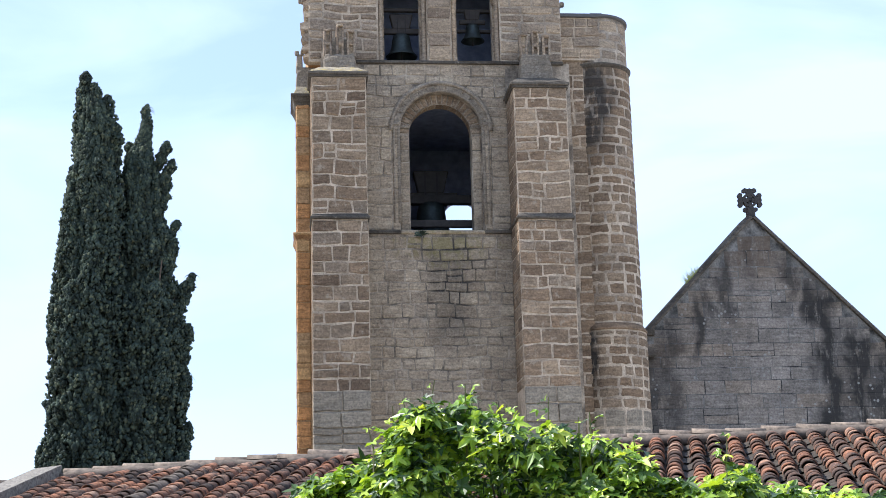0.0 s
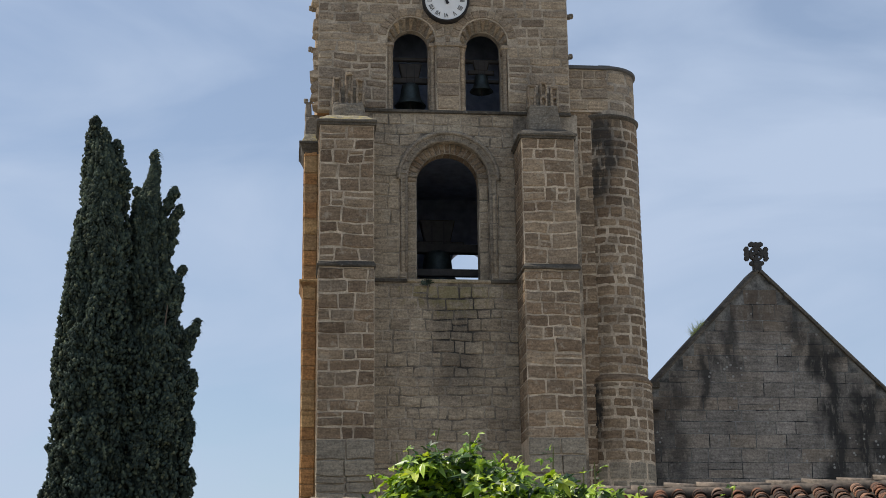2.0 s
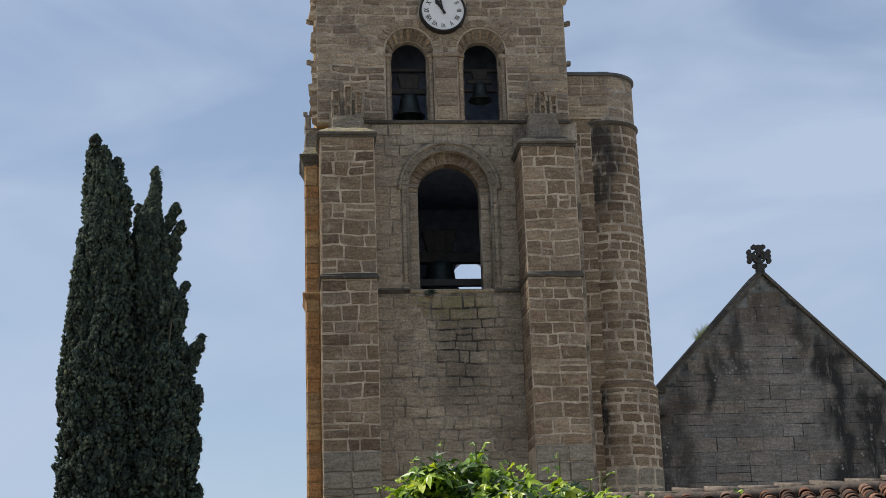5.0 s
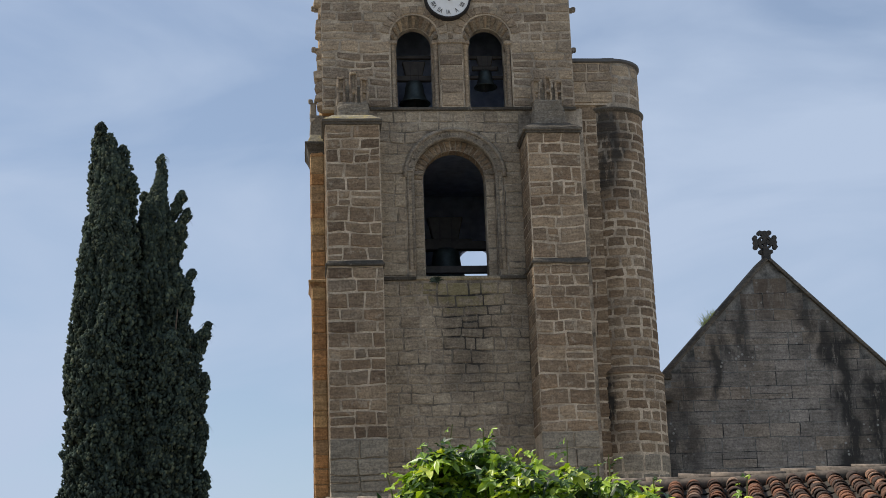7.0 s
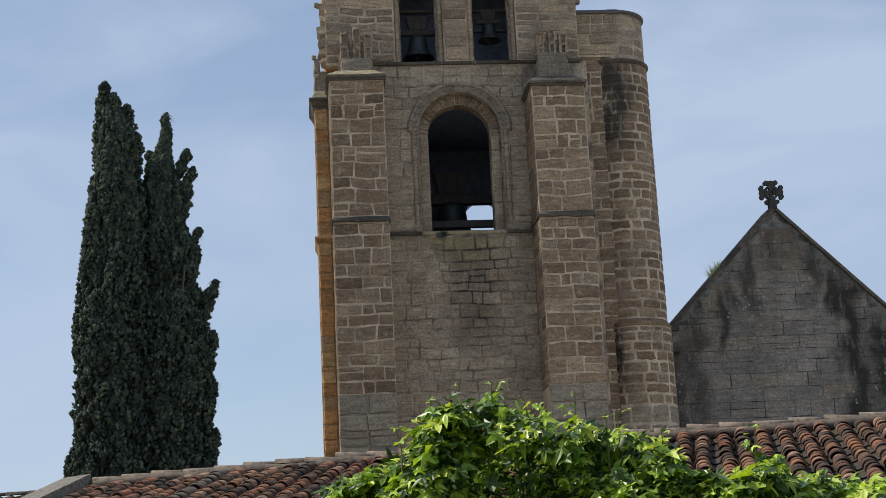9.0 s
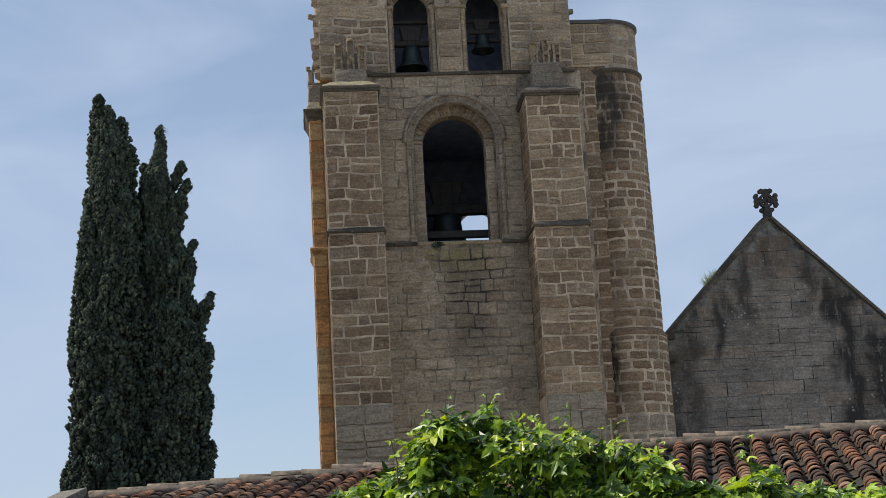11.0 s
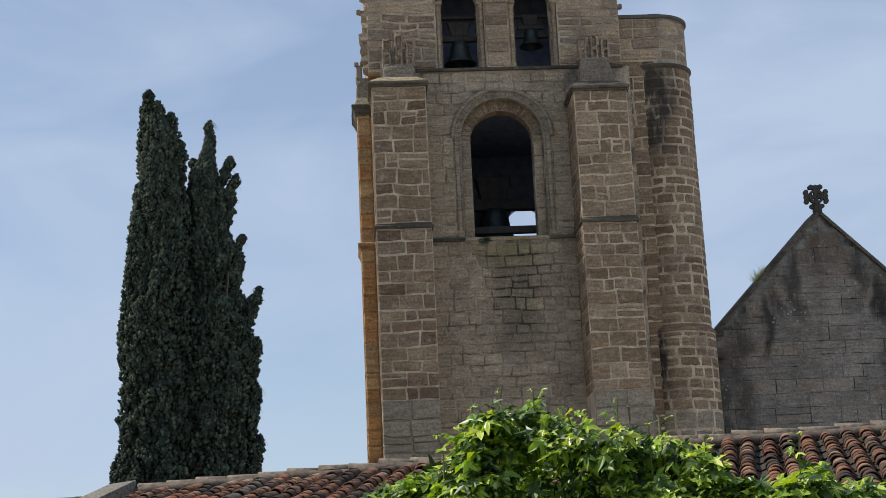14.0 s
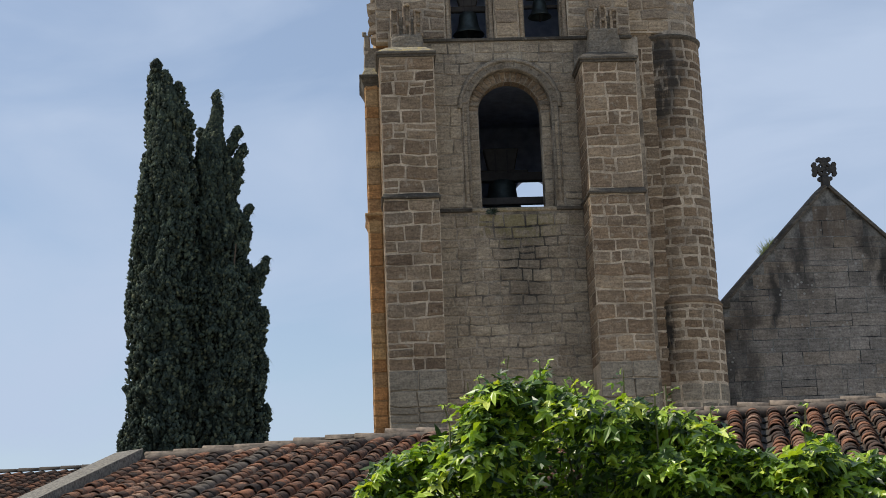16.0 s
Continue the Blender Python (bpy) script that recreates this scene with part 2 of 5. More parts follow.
def leaf_material(name, stops, through_tint, share, rough=0.42, clump=26.0, spread=0.2, spec=0.45):
    """Leaves that let some light through; clump: the scale of the patches of tone, spread: their strength."""
    k = Nodes(name)
    lo, hi = 1 - spread, 1 + spread
    c = k.mix(1.0, k.ramp(k.chance(), stops), k.ramp(k.noise(clump, 3.0), [(0.32, (lo, lo, lo)), (0.68, (hi, hi, hi))]), "MULTIPLY")
    k.done(c, rough, spec)
    t = k.n.new("ShaderNodeBsdfTranslucent")
    k.l.new(k.mix(1.0, c, through_tint, "MULTIPLY"), t.inputs["Color"])
    m = k.n.new("ShaderNodeMixShader")
    m.inputs[0].default_value = share
    k.l.new(k.bsdf.outputs[0], m.inputs[1])
    k.l.new(t.outputs[0], m.inputs[2])
    k.l.new(m.outputs[0], k.n["Material Output"].inputs["Surface"])
    return k.mat


M_LEAF = leaf_material("vine_leaf", [(0.0, (0.02, 0.045, 0.013)), (0.35, (0.065, 0.125, 0.022)), (0.6, (0.23, 0.36, 0.045)), (0.84, (0.42, 0.55, 0.07)), (1.0, (0.58, 0.64, 0.13))], (2.3, 2.25, 0.55), 0.2, 0.38, 26.0, 0.2, 0.4)
M_CYPRESS = leaf_material("cypress_foliage", [(0.0, (0.030, 0.043, 0.037)), (0.6, (0.051, 0.070, 0.053)), (0.9, (0.085, 0.106, 0.069)), (1.0, (0.13, 0.14, 0.085))], (1.2, 1.2, 0.8), 0.06, 0.8, 3.2, 0.5, 0.15)


# ---- building helpers ----
def link_mesh(name, verts, faces, mat, parent=None, label="", smooth=False, at=None):
    me = bpy.data.meshes.new(name)
    me.from_pydata([tuple(v) for v in verts], [], faces)
    me.materials.append(mat)
    if smooth:
        me.polygons.foreach_set("use_smooth", [True] * len(me.polygons))
    me.update()
    ob = new(name, me)
    if parent:
        ob.parent = parent
    if at:
        ob.location = at
    if label:
        ob["label"] = label
    return ob


def part(name, bm, mat, parent, label="", smooth=False):
    me = bpy.data.meshes.new(name)
    bm.normal_update()
    bm.to_mesh(me)
    bm.free()
    me.materials.append(mat)
    if smooth:
        me.polygons.foreach_set("use_smooth", [True] * len(me.polygons))
    ob = new(name, me)
    if parent:
        ob.parent = parent
    if label:
        ob["label"] = label
    return ob


def add_box(bm, x0, x1, y0, y1, z0, z1, bevel=0.0, top=None):
    """A box; top: (dx0, dx1, dy0, dy1) moves the upper edges inward for a slope."""
    a, b, c, d = top or (0, 0, 0, 0)
    vs = [bm.verts.new(p) for p in ((x0, y0, z0), (x1, y0, z0), (x1, y1, z0), (x0, y1, z0),
                                    (x0 + a, y0 + c, z1), (x1 - b, y0 + c, z1), (x1 - b, y1 - d, z1), (x0 + a, y1 - d, z1))]
    fs = [bm.faces.new([vs[i] for i in q]) for q in ((3, 2, 1, 0), (4, 5, 6, 7), (0, 1, 5, 4), (1, 2, 6, 5), (2, 3, 7, 6), (3, 0, 4, 7))]
    if bevel:
        bmesh.ops.bevel(bm, geom=list({e for f in fs for e in f.edges}), offset=bevel, segments=1, affect="EDGES")


def rough(bm, amount, cuts=2, scale=6.0):
    """Breaks up clean faces into worn, uneven stone."""
    bmesh.ops.subdivide_edges(bm, edges=bm.edges, cuts=cuts, use_grid_fill=True)
    for v in bm.verts:
        v.co += noise.noise_vector(v.co * scale) * amount


def box_part(name, dims, mat, parent, label="", bevel=0.015, top=None):
    bm = bmesh.new()
    add_box(bm, *dims, bevel, top)
    return part(name, bm, mat, parent, label)


def thing(name, label, category, m=None, kind="", group=""):
    ob = new(name)
    ob.empty_display_size = 0.2
    if m:
        ob.matrix_world = m
    return tagged(ob, label, category, group, kind)


def lathe(bm, profile, segments=24, a0=0.0, a1=2 * math.pi, cx=0.0, cy=0.0):
    """Turns (radius, z) pairs about the upright axis at cx, cy."""
    full = abs(a1 - a0 - 2 * math.pi) < 1e-6
    n = segments if full else segments + 1
    rings = [[bm.verts.new((cx + r * math.cos(a0 + (a1 - a0) * i / segments), cy + r * math.sin(a0 + (a1 - a0) * i / segments), z)) for i in range(n)] for r, z in profile]
    for lo, hi in zip(rings, rings[1:]):
        for i in range(segments):
            j = (i + 1) % n
            bm.faces.new((lo[i], lo[j], hi[j], hi[i]))


def piece(name, parent, mat, s0, s1, z0, z1, proud, fn, n=1, rng=random, wobble=0.016, bevel=0.022, soften=0.7):
    """One block with bevelled, uneven edges; fn(s, z, d) sets it in place, d being how far it stands out of the joint's plane."""
    w, h = s1 - s0, z1 - z0
    bs, bz = min(bevel, w * 0.3), min(bevel, h * 0.3)
    ss = [s0, s0 + bs] + [s0 + bs + (w - 2 * bs) * i / n for i in range(1, n)] + [s1 - bs, s1]
    zs = [z0, z0 + bz, z1 - bz, z1]
    verts = []
    tilt = rng.uniform(-0.25, 0.25)
    for i, s in enumerate(ss):
        for j, z in enumerate(zs):
            edge = i in (0, len(ss) - 1) or j in (0, 3)
            corner = i in (0, len(ss) - 1) and j in (0, 3)
            js, jz = rng.uniform(-wobble, wobble), rng.uniform(-wobble, wobble)
            if corner:
                js += (bs if i == 0 else -bs) * soften
                jz += (bz if j == 0 else -bz) * soften
            elif soften > 1 and (i in (1, len(ss) - 2)) and j in (1, 2):
                js += (bs if i == 1 else -bs) * 0.35
                jz += (bz if j == 1 else -bz) * 0.35
            d = -0.01 if edge else proud * (1 + tilt * (i / len(ss) - 0.5) + rng.uniform(-0.15, 0.15))
            verts.append(Vector(fn(s + js, z + jz, d)))
    mid = sum(verts, Vector()) / len(verts)
    faces = [(4 * i + j, 4 * i + 4 + j, 4 * i + 5 + j, 4 * i + 1 + j) for i in range(len(ss) - 1) for j in range(3)]
    return link_mesh(name, [v - mid for v in verts], faces, mat, parent, at=mid)


def courses(z0, z1, low, high, rng):
    z, out = z0, []
    while z < z1 - 0.05:
        h = rng.uniform(low, high)
        if z1 - z - h < low * 0.6:
            h = z1 - z
        out.append((z, min(z + h, z1)))
        z += h
    return out


def lay(parent, mat, x0, x1, rows, low, high, fn, rng, joint=0.03, proud=0.025, blocked=None, n=1, name="stone", curved=0.0, keep=None, bevel=0.0, split=0.10, sway=1.0):
    """Lays courses of blocks between x0 and x1, leaving out what blocked(z0, z1) returns as spans; sway: how far the courses wander."""
    z_lo, z_hi = rows[0][0], rows[-1][1]
    straight = fn

    def fn(s, z, d):
        free = max(0.0, min(1.0, (z - z_lo) / 0.4, (z_hi - z) / 0.4))
        ends = max(0.0, min(1.0, (s - x0) / 0.25, (x1 - s) / 0.25))
        dz = 0.075 * noise.noise(Vector((s * 1.1, z * 0.9, x0 * 3.7))) + 0.03 * noise.noise(Vector((s * 3.7, z * 2.3, x0)))
        ds = 0.05 * noise.noise(Vector((s * 2.3, z * 2.9, x0 + 7.3)))
        return straight(s + ds * ends * sway, z + dz * free * sway, d)

    for za, zb in rows:
        spans = [(x0, x1)]
        for a, b in (blocked(za, zb) if blocked else ()):
            spans = [q for s, e in spans for q in ((s, min(e, a)), (max(s, b), e)) if q[1] - q[0] > 0.06]
        for s, e in spans:
            x = s
            while x < e - 0.03:
                w = rng.uniform(low, high) * (1.25 if rng.random() < 0.12 else 1.0)
                if e - x - w < low * 0.7:
                    w = e - x
                w = min(w, e - x)
                if w > joint * 2 and zb - za > joint * 1.5:
                    g0, g1 = (0.004 if x == s else joint / 2) * rng.uniform(0.6, 1.3), (0.004 if x + w >= e - 0.001 else joint / 2) * rng.uniform(0.6, 1.3)
                    tall = [(za, zb)]
                    if zb - za > 0.36 and rng.random() < split:
                        cut = za + (zb - za) * rng.uniform(0.38, 0.62)
                        tall = [(za, cut), (cut, zb)]
                    for qa, qb in tall:
                        piece(name, parent, keep or mat, x + g0, x + w - g1, qa + joint * rng.uniform(0.3, 0.7), qb - joint * rng.uniform(0.3, 0.7), proud * rng.uniform(0.5, 1.5), fn,
                              max(n, math.ceil(w / curved)) if curved else max(n, 1 + (w > 0.45)), rng, min(0.026, joint * 0.55), bevel or 0.022 + 0.2 * max(0.0, joint - 0.02), 1.3 if joint > 0.04 else 0.8)
                x += w


def arch_wall(bm, x0, x1, y0, y1, z0, z1, openings, steps=20):
    """A wall of some thickness with round-headed openings (centre, half width, sill, springing height of the round)."""
    def quad(*ps):
        bm.faces.new([bm.verts.new(p) for p in ps])

    def solid(a, b, lo, hi):
        (la, lb), (ha, hb) = lo, hi
        quad((a, y0, la), (b, y0, lb), (b, y0, hb), (a, y0, ha))
        quad((b, y1, lb), (a, y1, la), (a, y1, ha), (b, y1, hb))
        quad((a, y0, ha), (b, y0, hb), (b, y1, hb), (a, y1, ha))
        quad((b, y0, lb), (a, y0, la), (a, y1, la), (b, y1, lb))

    x = x0
    quad((x0, y1, z0), (x0, y0, z0), (x0, y0, z1), (x0, y1, z1))
    quad((x1, y0, z0), (x1, y1, z0), (x1, y1, z1), (x1, y0, z1))
    for c, r, sill, spring in sorted(openings):
        solid(x, c - r, (z0, z0), (z1, z1))
        for i in range(steps):
            a, b = c - r * math.cos(math.pi * i / steps), c - r * math.cos(math.pi * (i + 1) / steps)
            ta, tb = spring + r * math.sin(math.pi * i / steps), spring + r * math.sin(math.pi * (i + 1) / steps)
            if sill > z0:
                solid(a, b, (z0, z0), (sill, sill))
            solid(a, b, (ta, tb), (z1, z1))
        quad((c - r, y0, sill), (c - r, y1, sill), (c - r, y1, spring), (c - r, y0, spring))
        quad((c + r, y1, sill), (c + r, y0, sill), (c + r, y0, spring), (c + r, y1, spring))
        x = c + r
    solid(x, x1, (z0, z0), (z1, z1))


def tube(bm, points, radius, sides=8, taper=None):
    rings = []
    for i, p in enumerate(points):
        p = Vector(p)
        d = (Vector(points[min(i + 1, len(points) - 1)]) - Vector(points[max(i - 1, 0)])).normalized()
        side = d.cross(Vector((0.31, 0.17, 0.93))).normalized()
        other = d.cross(side)
        r = radius if taper is None else radius + (taper - radius) * i / (len(points) - 1)
        rings.append([bm.verts.new(p + r * (side * math.cos(2 * math.pi * k / sides) + other * math.sin(2 * math.pi * k / sides))) for k in range(sides)])
    for lo, hi in zip(rings, rings[1:]):
        for k in range(sides):
            bm.faces.new((lo[k], lo[(k + 1) % sides], hi[(k + 1) % sides], hi[k]))
    bm.faces.new(rings[0][::-1])
    bm.faces.new(rings[-1])


# ---- ground ----
bm = bmesh.new()
bmesh.ops.create_grid(bm, x_segments=40, y_segments=40, size=3000)
tagged(part("ground", bm, M_GROUND, None), "pale gravel ground of the cloister garden", "ground", kind="structure")

# unseen garden lawn, added to cut bounce light, and an unseen wing behind the viewer
M_UNSEEN_LAWN = plain_material("lawn", (0.045, 0.075, 0.022), (0.085, 0.095, 0.035), 3.0)
bm = bmesh.new()
bmesh.ops.create_grid(bm, x_segments=8, y_segments=8, size=10.2)
lawn = tagged(part("lawn", bm, M_UNSEEN_LAWN, None), "unseen dark green lawn added to cut bounce light under the vine", "lawn", kind="structure")
lawn.matrix_world = pose(0, 5.4, 0.02)
# wall added out of view to block sky light from the vine's front
bm = bmesh.new()
add_box(bm, -22, 22, -6.4, -6.0, 0, 6.5)
tagged(part("unseen_wall_south", bm, M_RENDER, None), "unseen plain rendered wall added to cut sky light on the vine", "wall", kind="structure")

# ---- bell tower ----
FACADE = pose(-3.698, 42.0, 0, 0, 0, 6.0)
WALL_Y, PIER = 1.45, 1.58
ARCH_X, ARCH_Z, SILL = 3.90, 15.82, 12.73
tower = thing("bell_tower", "tall medieval stone bell tower with arched openings and corner buttresses", "tower", FACADE)


def front(y):
    return lambda s, z, d: (s, y - d, z)


def side_left(x):
    return lambda s, z, d: (x - d, s, z)


# walls
bm = bmesh.new()
arch_wall(bm, 0.3, 7.9, WALL_Y, WALL_Y + 0.28, 0, 18.0, [(ARCH_X, 1.26, SILL, ARCH_Z)])
lower_wall = part("wall", bm, M_JOINT, tower, "coursed grey-brown ashlar wall")
bm = bmesh.new()
arch_wall(bm, 0.3, 7.6, WALL_Y + 0.28, WALL_Y + 0.72, 0, 18.0, [(ARCH_X, 0.945, SILL, ARCH_Z)])
inner_order = part("inner_wall", bm, M_JOINT, tower)
BELLS = (2.80, 5.05)
bm = bmesh.new()
arch_wall(bm, -0.06, 7.70, WALL_Y, WALL_Y + 0.32, 18.0, 24.6, [(c, 0.74, 18.05, 20.38) for c in BELLS])
upper_wall = part("wall", bm, M_UMORTAR, tower, "pale ashlar wall of the bell stage")
bm = bmesh.new()
arch_wall(bm, 0.3, 7.4, WALL_Y + 0.32, WALL_Y + 0.6, 18.0, 24.6, [(c, 0.545, 18.05, 20.26) for c in BELLS])
part("inner_wall", bm, M_JOINT, tower)
bm = bmesh.new()
add_box(bm, -0.06, 0.9, WALL_Y + 0.95, 9.0, 0, 24.6)
add_box(bm, 6.9, 7.70, WALL_Y + 0.95, 9.0, 0, 24.6)
add_box(bm, -0.055, 0.3, WALL_Y + 0.32, WALL_Y + 0.95, 18.0, 24.6)
add_box(bm, 7.4, 7.695, WALL_Y + 0.32, WALL_Y + 0.95, 18.0, 24.6)
part("side_wall", bm, M_ORANGE, tower, "sunlit ochre side masonry")
bm = bmesh.new()
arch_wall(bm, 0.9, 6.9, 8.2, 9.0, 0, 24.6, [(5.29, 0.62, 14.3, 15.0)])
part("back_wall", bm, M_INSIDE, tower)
# wall added close behind the bells so that the bell stage looks brighter
box_part("added_near_wall", (0.9, 6.9, 4.2, 4.5, 17.9, 24.2), M_INSIDE, tower, "", 0)
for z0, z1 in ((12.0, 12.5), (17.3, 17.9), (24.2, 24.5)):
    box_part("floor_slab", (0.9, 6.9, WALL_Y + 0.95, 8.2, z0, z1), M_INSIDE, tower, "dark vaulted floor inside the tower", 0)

# piers
rng = random.Random(3)


def pier(x0, x1, cap_z, base_z, mat):
    body = box_part("buttress", (x0, x1, 0.0, WALL_Y + 0.1, 0, cap_z), M_MORTAR, tower, "square buttress of brown ashlar", 0)
    box_part("buttress_foot", (x0 - 0.012, x1 + 0.012, -0.025, 0.01, 0, 12.6), M_MORTAR, body, "", 0)
    low = courses(base_z, 12.66, 0.31, 0.47, rng)
    high = courses(12.86, cap_z - 0.02, 0.31, 0.50, rng)
    base = courses(base_z - 4 * 0.5, base_z, 0.48, 0.52, rng)
    lay(body, M_BASE, x0 - 0.02, x1 + 0.02, base, 0.6, 0.95, front(-0.05), rng, 0.02, 0.03)
    lay(body, mat, x0 - 0.01, x1 + 0.01, low, 0.28, 0.84, front(-0.025), rng, 0.037, 0.022, split=0.10)
    lay(body, mat, x0 + 0.01, x1 - 0.01, high, 0.28, 0.84, front(0.0), rng, 0.04, 0.022, split=0.10)
    for za, zb in low + high:
        for a, b in ((0.05, 0.7), (0.7, 1.42)):
            piece("stone", body, mat, a + 0.015, b - 0.015, za + 0.018, zb - 0.018, 0.02, side_left(x0), 1, rng)
    bm = bmesh.new()
    add_box(bm, x0 - 0.06, x1 + 0.06, -0.10, WALL_Y, 12.70, 12.775, 0.015)
    add_box(bm, x0 - 0.04, x1 + 0.04, -0.08, WALL_Y, 12.775, 12.87, 0.0, (0.04, 0.04, 0.08, 0))
    rough(bm, 0.03, 3, 5.0)
    # dark stone tone also stands in for the shadow line of the moulding
    part("string_course", bm, M_DARKTRIM, body, "weathered eroded moulding")
    return body


left_pier = pier(0.0, PIER, 17.0, 7.75, M_PIER)
right_pier = pier(5.93, 7.50, 16.74, 7.82, M_TAN)


def pier_cap(body, x0, x1, z, mat):
    bm = bmesh.new()
    add_box(bm, x0 - 0.06, x1 + 0.06, -0.07, WALL_Y, z - 0.02, z + 0.05, 0.01)
    add_box(bm, x0 - 0.11, x1 + 0.08, -0.12, WALL_Y, z + 0.05, z + 0.14, 0.02)
    part("drip_moulding", bm, M_DARKTRIM, body)
    bm = bmesh.new()
    add_box(bm, x0 - 0.09, x1 + 0.07, -0.10, WALL_Y, z + 0.14, z + 0.42, 0.02, (0.28, 0.26, 0.45, 0))
    rough(bm, 0.03, 5)
    part("cap_slope", bm, mat, body, "lichened sloping capstone")


pier_cap(left_pier, 0.0, PIER, 17.0, M_LICHEN)
pier_cap(right_pier, 5.93, 7.50, 16.72, M_DARKTRIM)


def pinnacle(x, y, z, w, base_h, shaft_h, body):
    """A broken carved pinnacle: a tapering foot with worn shafts and a taller middle stump."""
    bm = bmesh.new()
    add_box(bm, x - w / 2, x + w / 2, y - 0.3, y + 0.35, z, z + base_h, 0.03, (0.10, 0.10, 0.06, 0.0))
    rough(bm, 0.05, 6)
    foot = part("pinnacle", bm, M_TRIM, body, "broken carved stone pinnacle")
    r = random.Random(int(x * 100))
    for dx, hh, ww in ((-0.33, 0.84, 0.24), (0.01, 1.0, 0.22), (0.33, 0.80, 0.25)):
        bm = bmesh.new()
        top = z + base_h + shaft_h * hh
        cx = x + dx * w
        add_box(bm, cx - ww / 2, cx - ww * 0.18, y - 0.20, y + 0.1, z + base_h - 0.05, top, 0.015, (0.0, 0.02, 0.02, 0.0))
        add_box(bm, cx + ww * 0.2, cx + ww / 2, y - 0.20, y + 0.1, z + base_h - 0.05, top - r.uniform(0.03, 0.12), 0.015, (0.02, 0.0, 0.02, 0.0))
        add_box(bm, cx - ww * 0.3, cx + ww * 0.3, y - 0.11, y + 0.1, z + base_h - 0.05, top - 0.06, 0.0)
        add_box(bm, cx - ww * 0.45, cx + ww * 0.45, y - 0.19, y, top - 0.09, top - 0.005, 0.02)
        add_box(bm, cx - ww * 0.4, cx + ww * 0.4, y - 0.18, y, z + base_h + 0.30 * shaft_h, z + base_h + 0.42 * shaft_h, 0.02)
        rough(bm, 0.04, 3, 7.0)
        part("shaft", bm, M_UPPER, foot)
    bm = bmesh.new()
    add_box(bm, x - w * 0.45, x + w * 0.45, y - 0.08, y + 0.3, z + base_h - 0.05, z + base_h + shaft_h * 0.55, 0.03, (0.02, 0.02, 0.0, 0.0))
    rough(bm, 0.04, 5)
    part("core", bm, M_TRIM, foot)


pinnacle(0.85, 0.95, 17.35, 1.06, 0.62, 1.0, left_pier)
pinnacle(6.76, 0.95, 16.95, 1.06, 1.08, 0.82, right_pier)

# string course between the piers, with its water table
for a, b in ((PIER, 2.62), (5.14, 5.93)):
    bm = bmesh.new()
    add_box(bm, a, b, WALL_Y - 0.10, WALL_Y + 0.05, 12.62, 12.72, 0.015)
    part("string_course", bm, M_DARKTRIM, tower, "weathered dark moulding")
bm = bmesh.new()
add_box(bm, 2.62, 5.14, WALL_Y - 0.06, WALL_Y + 0.4, 12.62, 12.735, 0.03)
part("arch_sill", bm, M_WALL, tower, "mossy stone sill")

# ashlar of the lower wall
rng = random.Random(5)
lay(lower_wall, M_WALL, PIER + 0.01, 5.92, courses(3.6, 12.55, 0.25, 0.42, rng), 0.26, 0.68, front(WALL_Y), rng, 0.026, 0.022)


def main_ring(za, zb):
    if zb < ARCH_Z + 0.15:
        return [(ARCH_X - 1.5, ARCH_X + 1.5)]
    lo = max(za + 0.62 * (zb - za), ARCH_Z)
    half = math.sqrt(max(0.0, 1.54 ** 2 - (lo - ARCH_Z) ** 2))
    return [(ARCH_X - half, ARCH_X + half)]


lay(lower_wall, M_WALL, PIER + 0.01, 5.92, courses(12.75, ARCH_Z + 0.1, 0.36, 0.5, rng) + courses(ARCH_Z + 0.1, 17.93, 0.30, 0.38, rng), 0.35, 0.75, front(WALL_Y), rng, 0.028, 0.022, main_ring)
# jamb blocks outside the roll, and the inner order
for za, zb in courses(12.75, ARCH_Z + 0.1, 0.36, 0.52, rng):
    for sgn in (-1, 1):
        a, b = sorted((ARCH_X + sgn * 1.27, ARCH_X + sgn * 1.5))
        piece("stone", lower_wall, M_WALL, a + 0.012, b - 0.01, za + 0.012, zb - 0.012, 0.02, front(WALL_Y), 1, rng)
for za, zb in courses(12.75, ARCH_Z - 0.05, 0.34, 0.5, rng):
    for sgn in (-1, 1):
        a, b = sorted((ARCH_X + sgn * 0.95, ARCH_X + sgn * 1.24))
        piece("stone", inner_order, M_WALL, a + 0.004, b - 0.006, za + 0.012, zb - 0.012, 0.02, front(WALL_Y + 0.28), 1, rng)


def polar(cx, cz, y):
    return lambda s, r, d: (cx - r * math.cos(s), y - d, cz + r * math.sin(s))


def voussoirs(parent, mat, cx, cz, y, r0, r1, count, proud, joint=0.02, a0=0.0, a1=math.pi):
    for i in range(count):
        s, e = a0 + (a1 - a0) * i / count, a0 + (a1 - a0) * (i + 1) / count
        g = joint / (r0 + r1)
        piece("voussoir", parent, mat, s + g, e - g, r0 + 0.006, r1 - 0.006, proud, polar(cx, cz, y), 2, rng, 0.004, 0.012)


voussoirs(inner_order, M_PIER, ARCH_X, ARCH_Z, WALL_Y + 0.28, 0.95, 1.25, 21, 0.03, 0.032)
voussoirs(lower_wall, M_TRIM, ARCH_X, ARCH_Z, WALL_Y, 1.29, 1.45, 15, 0.04, 0.03)


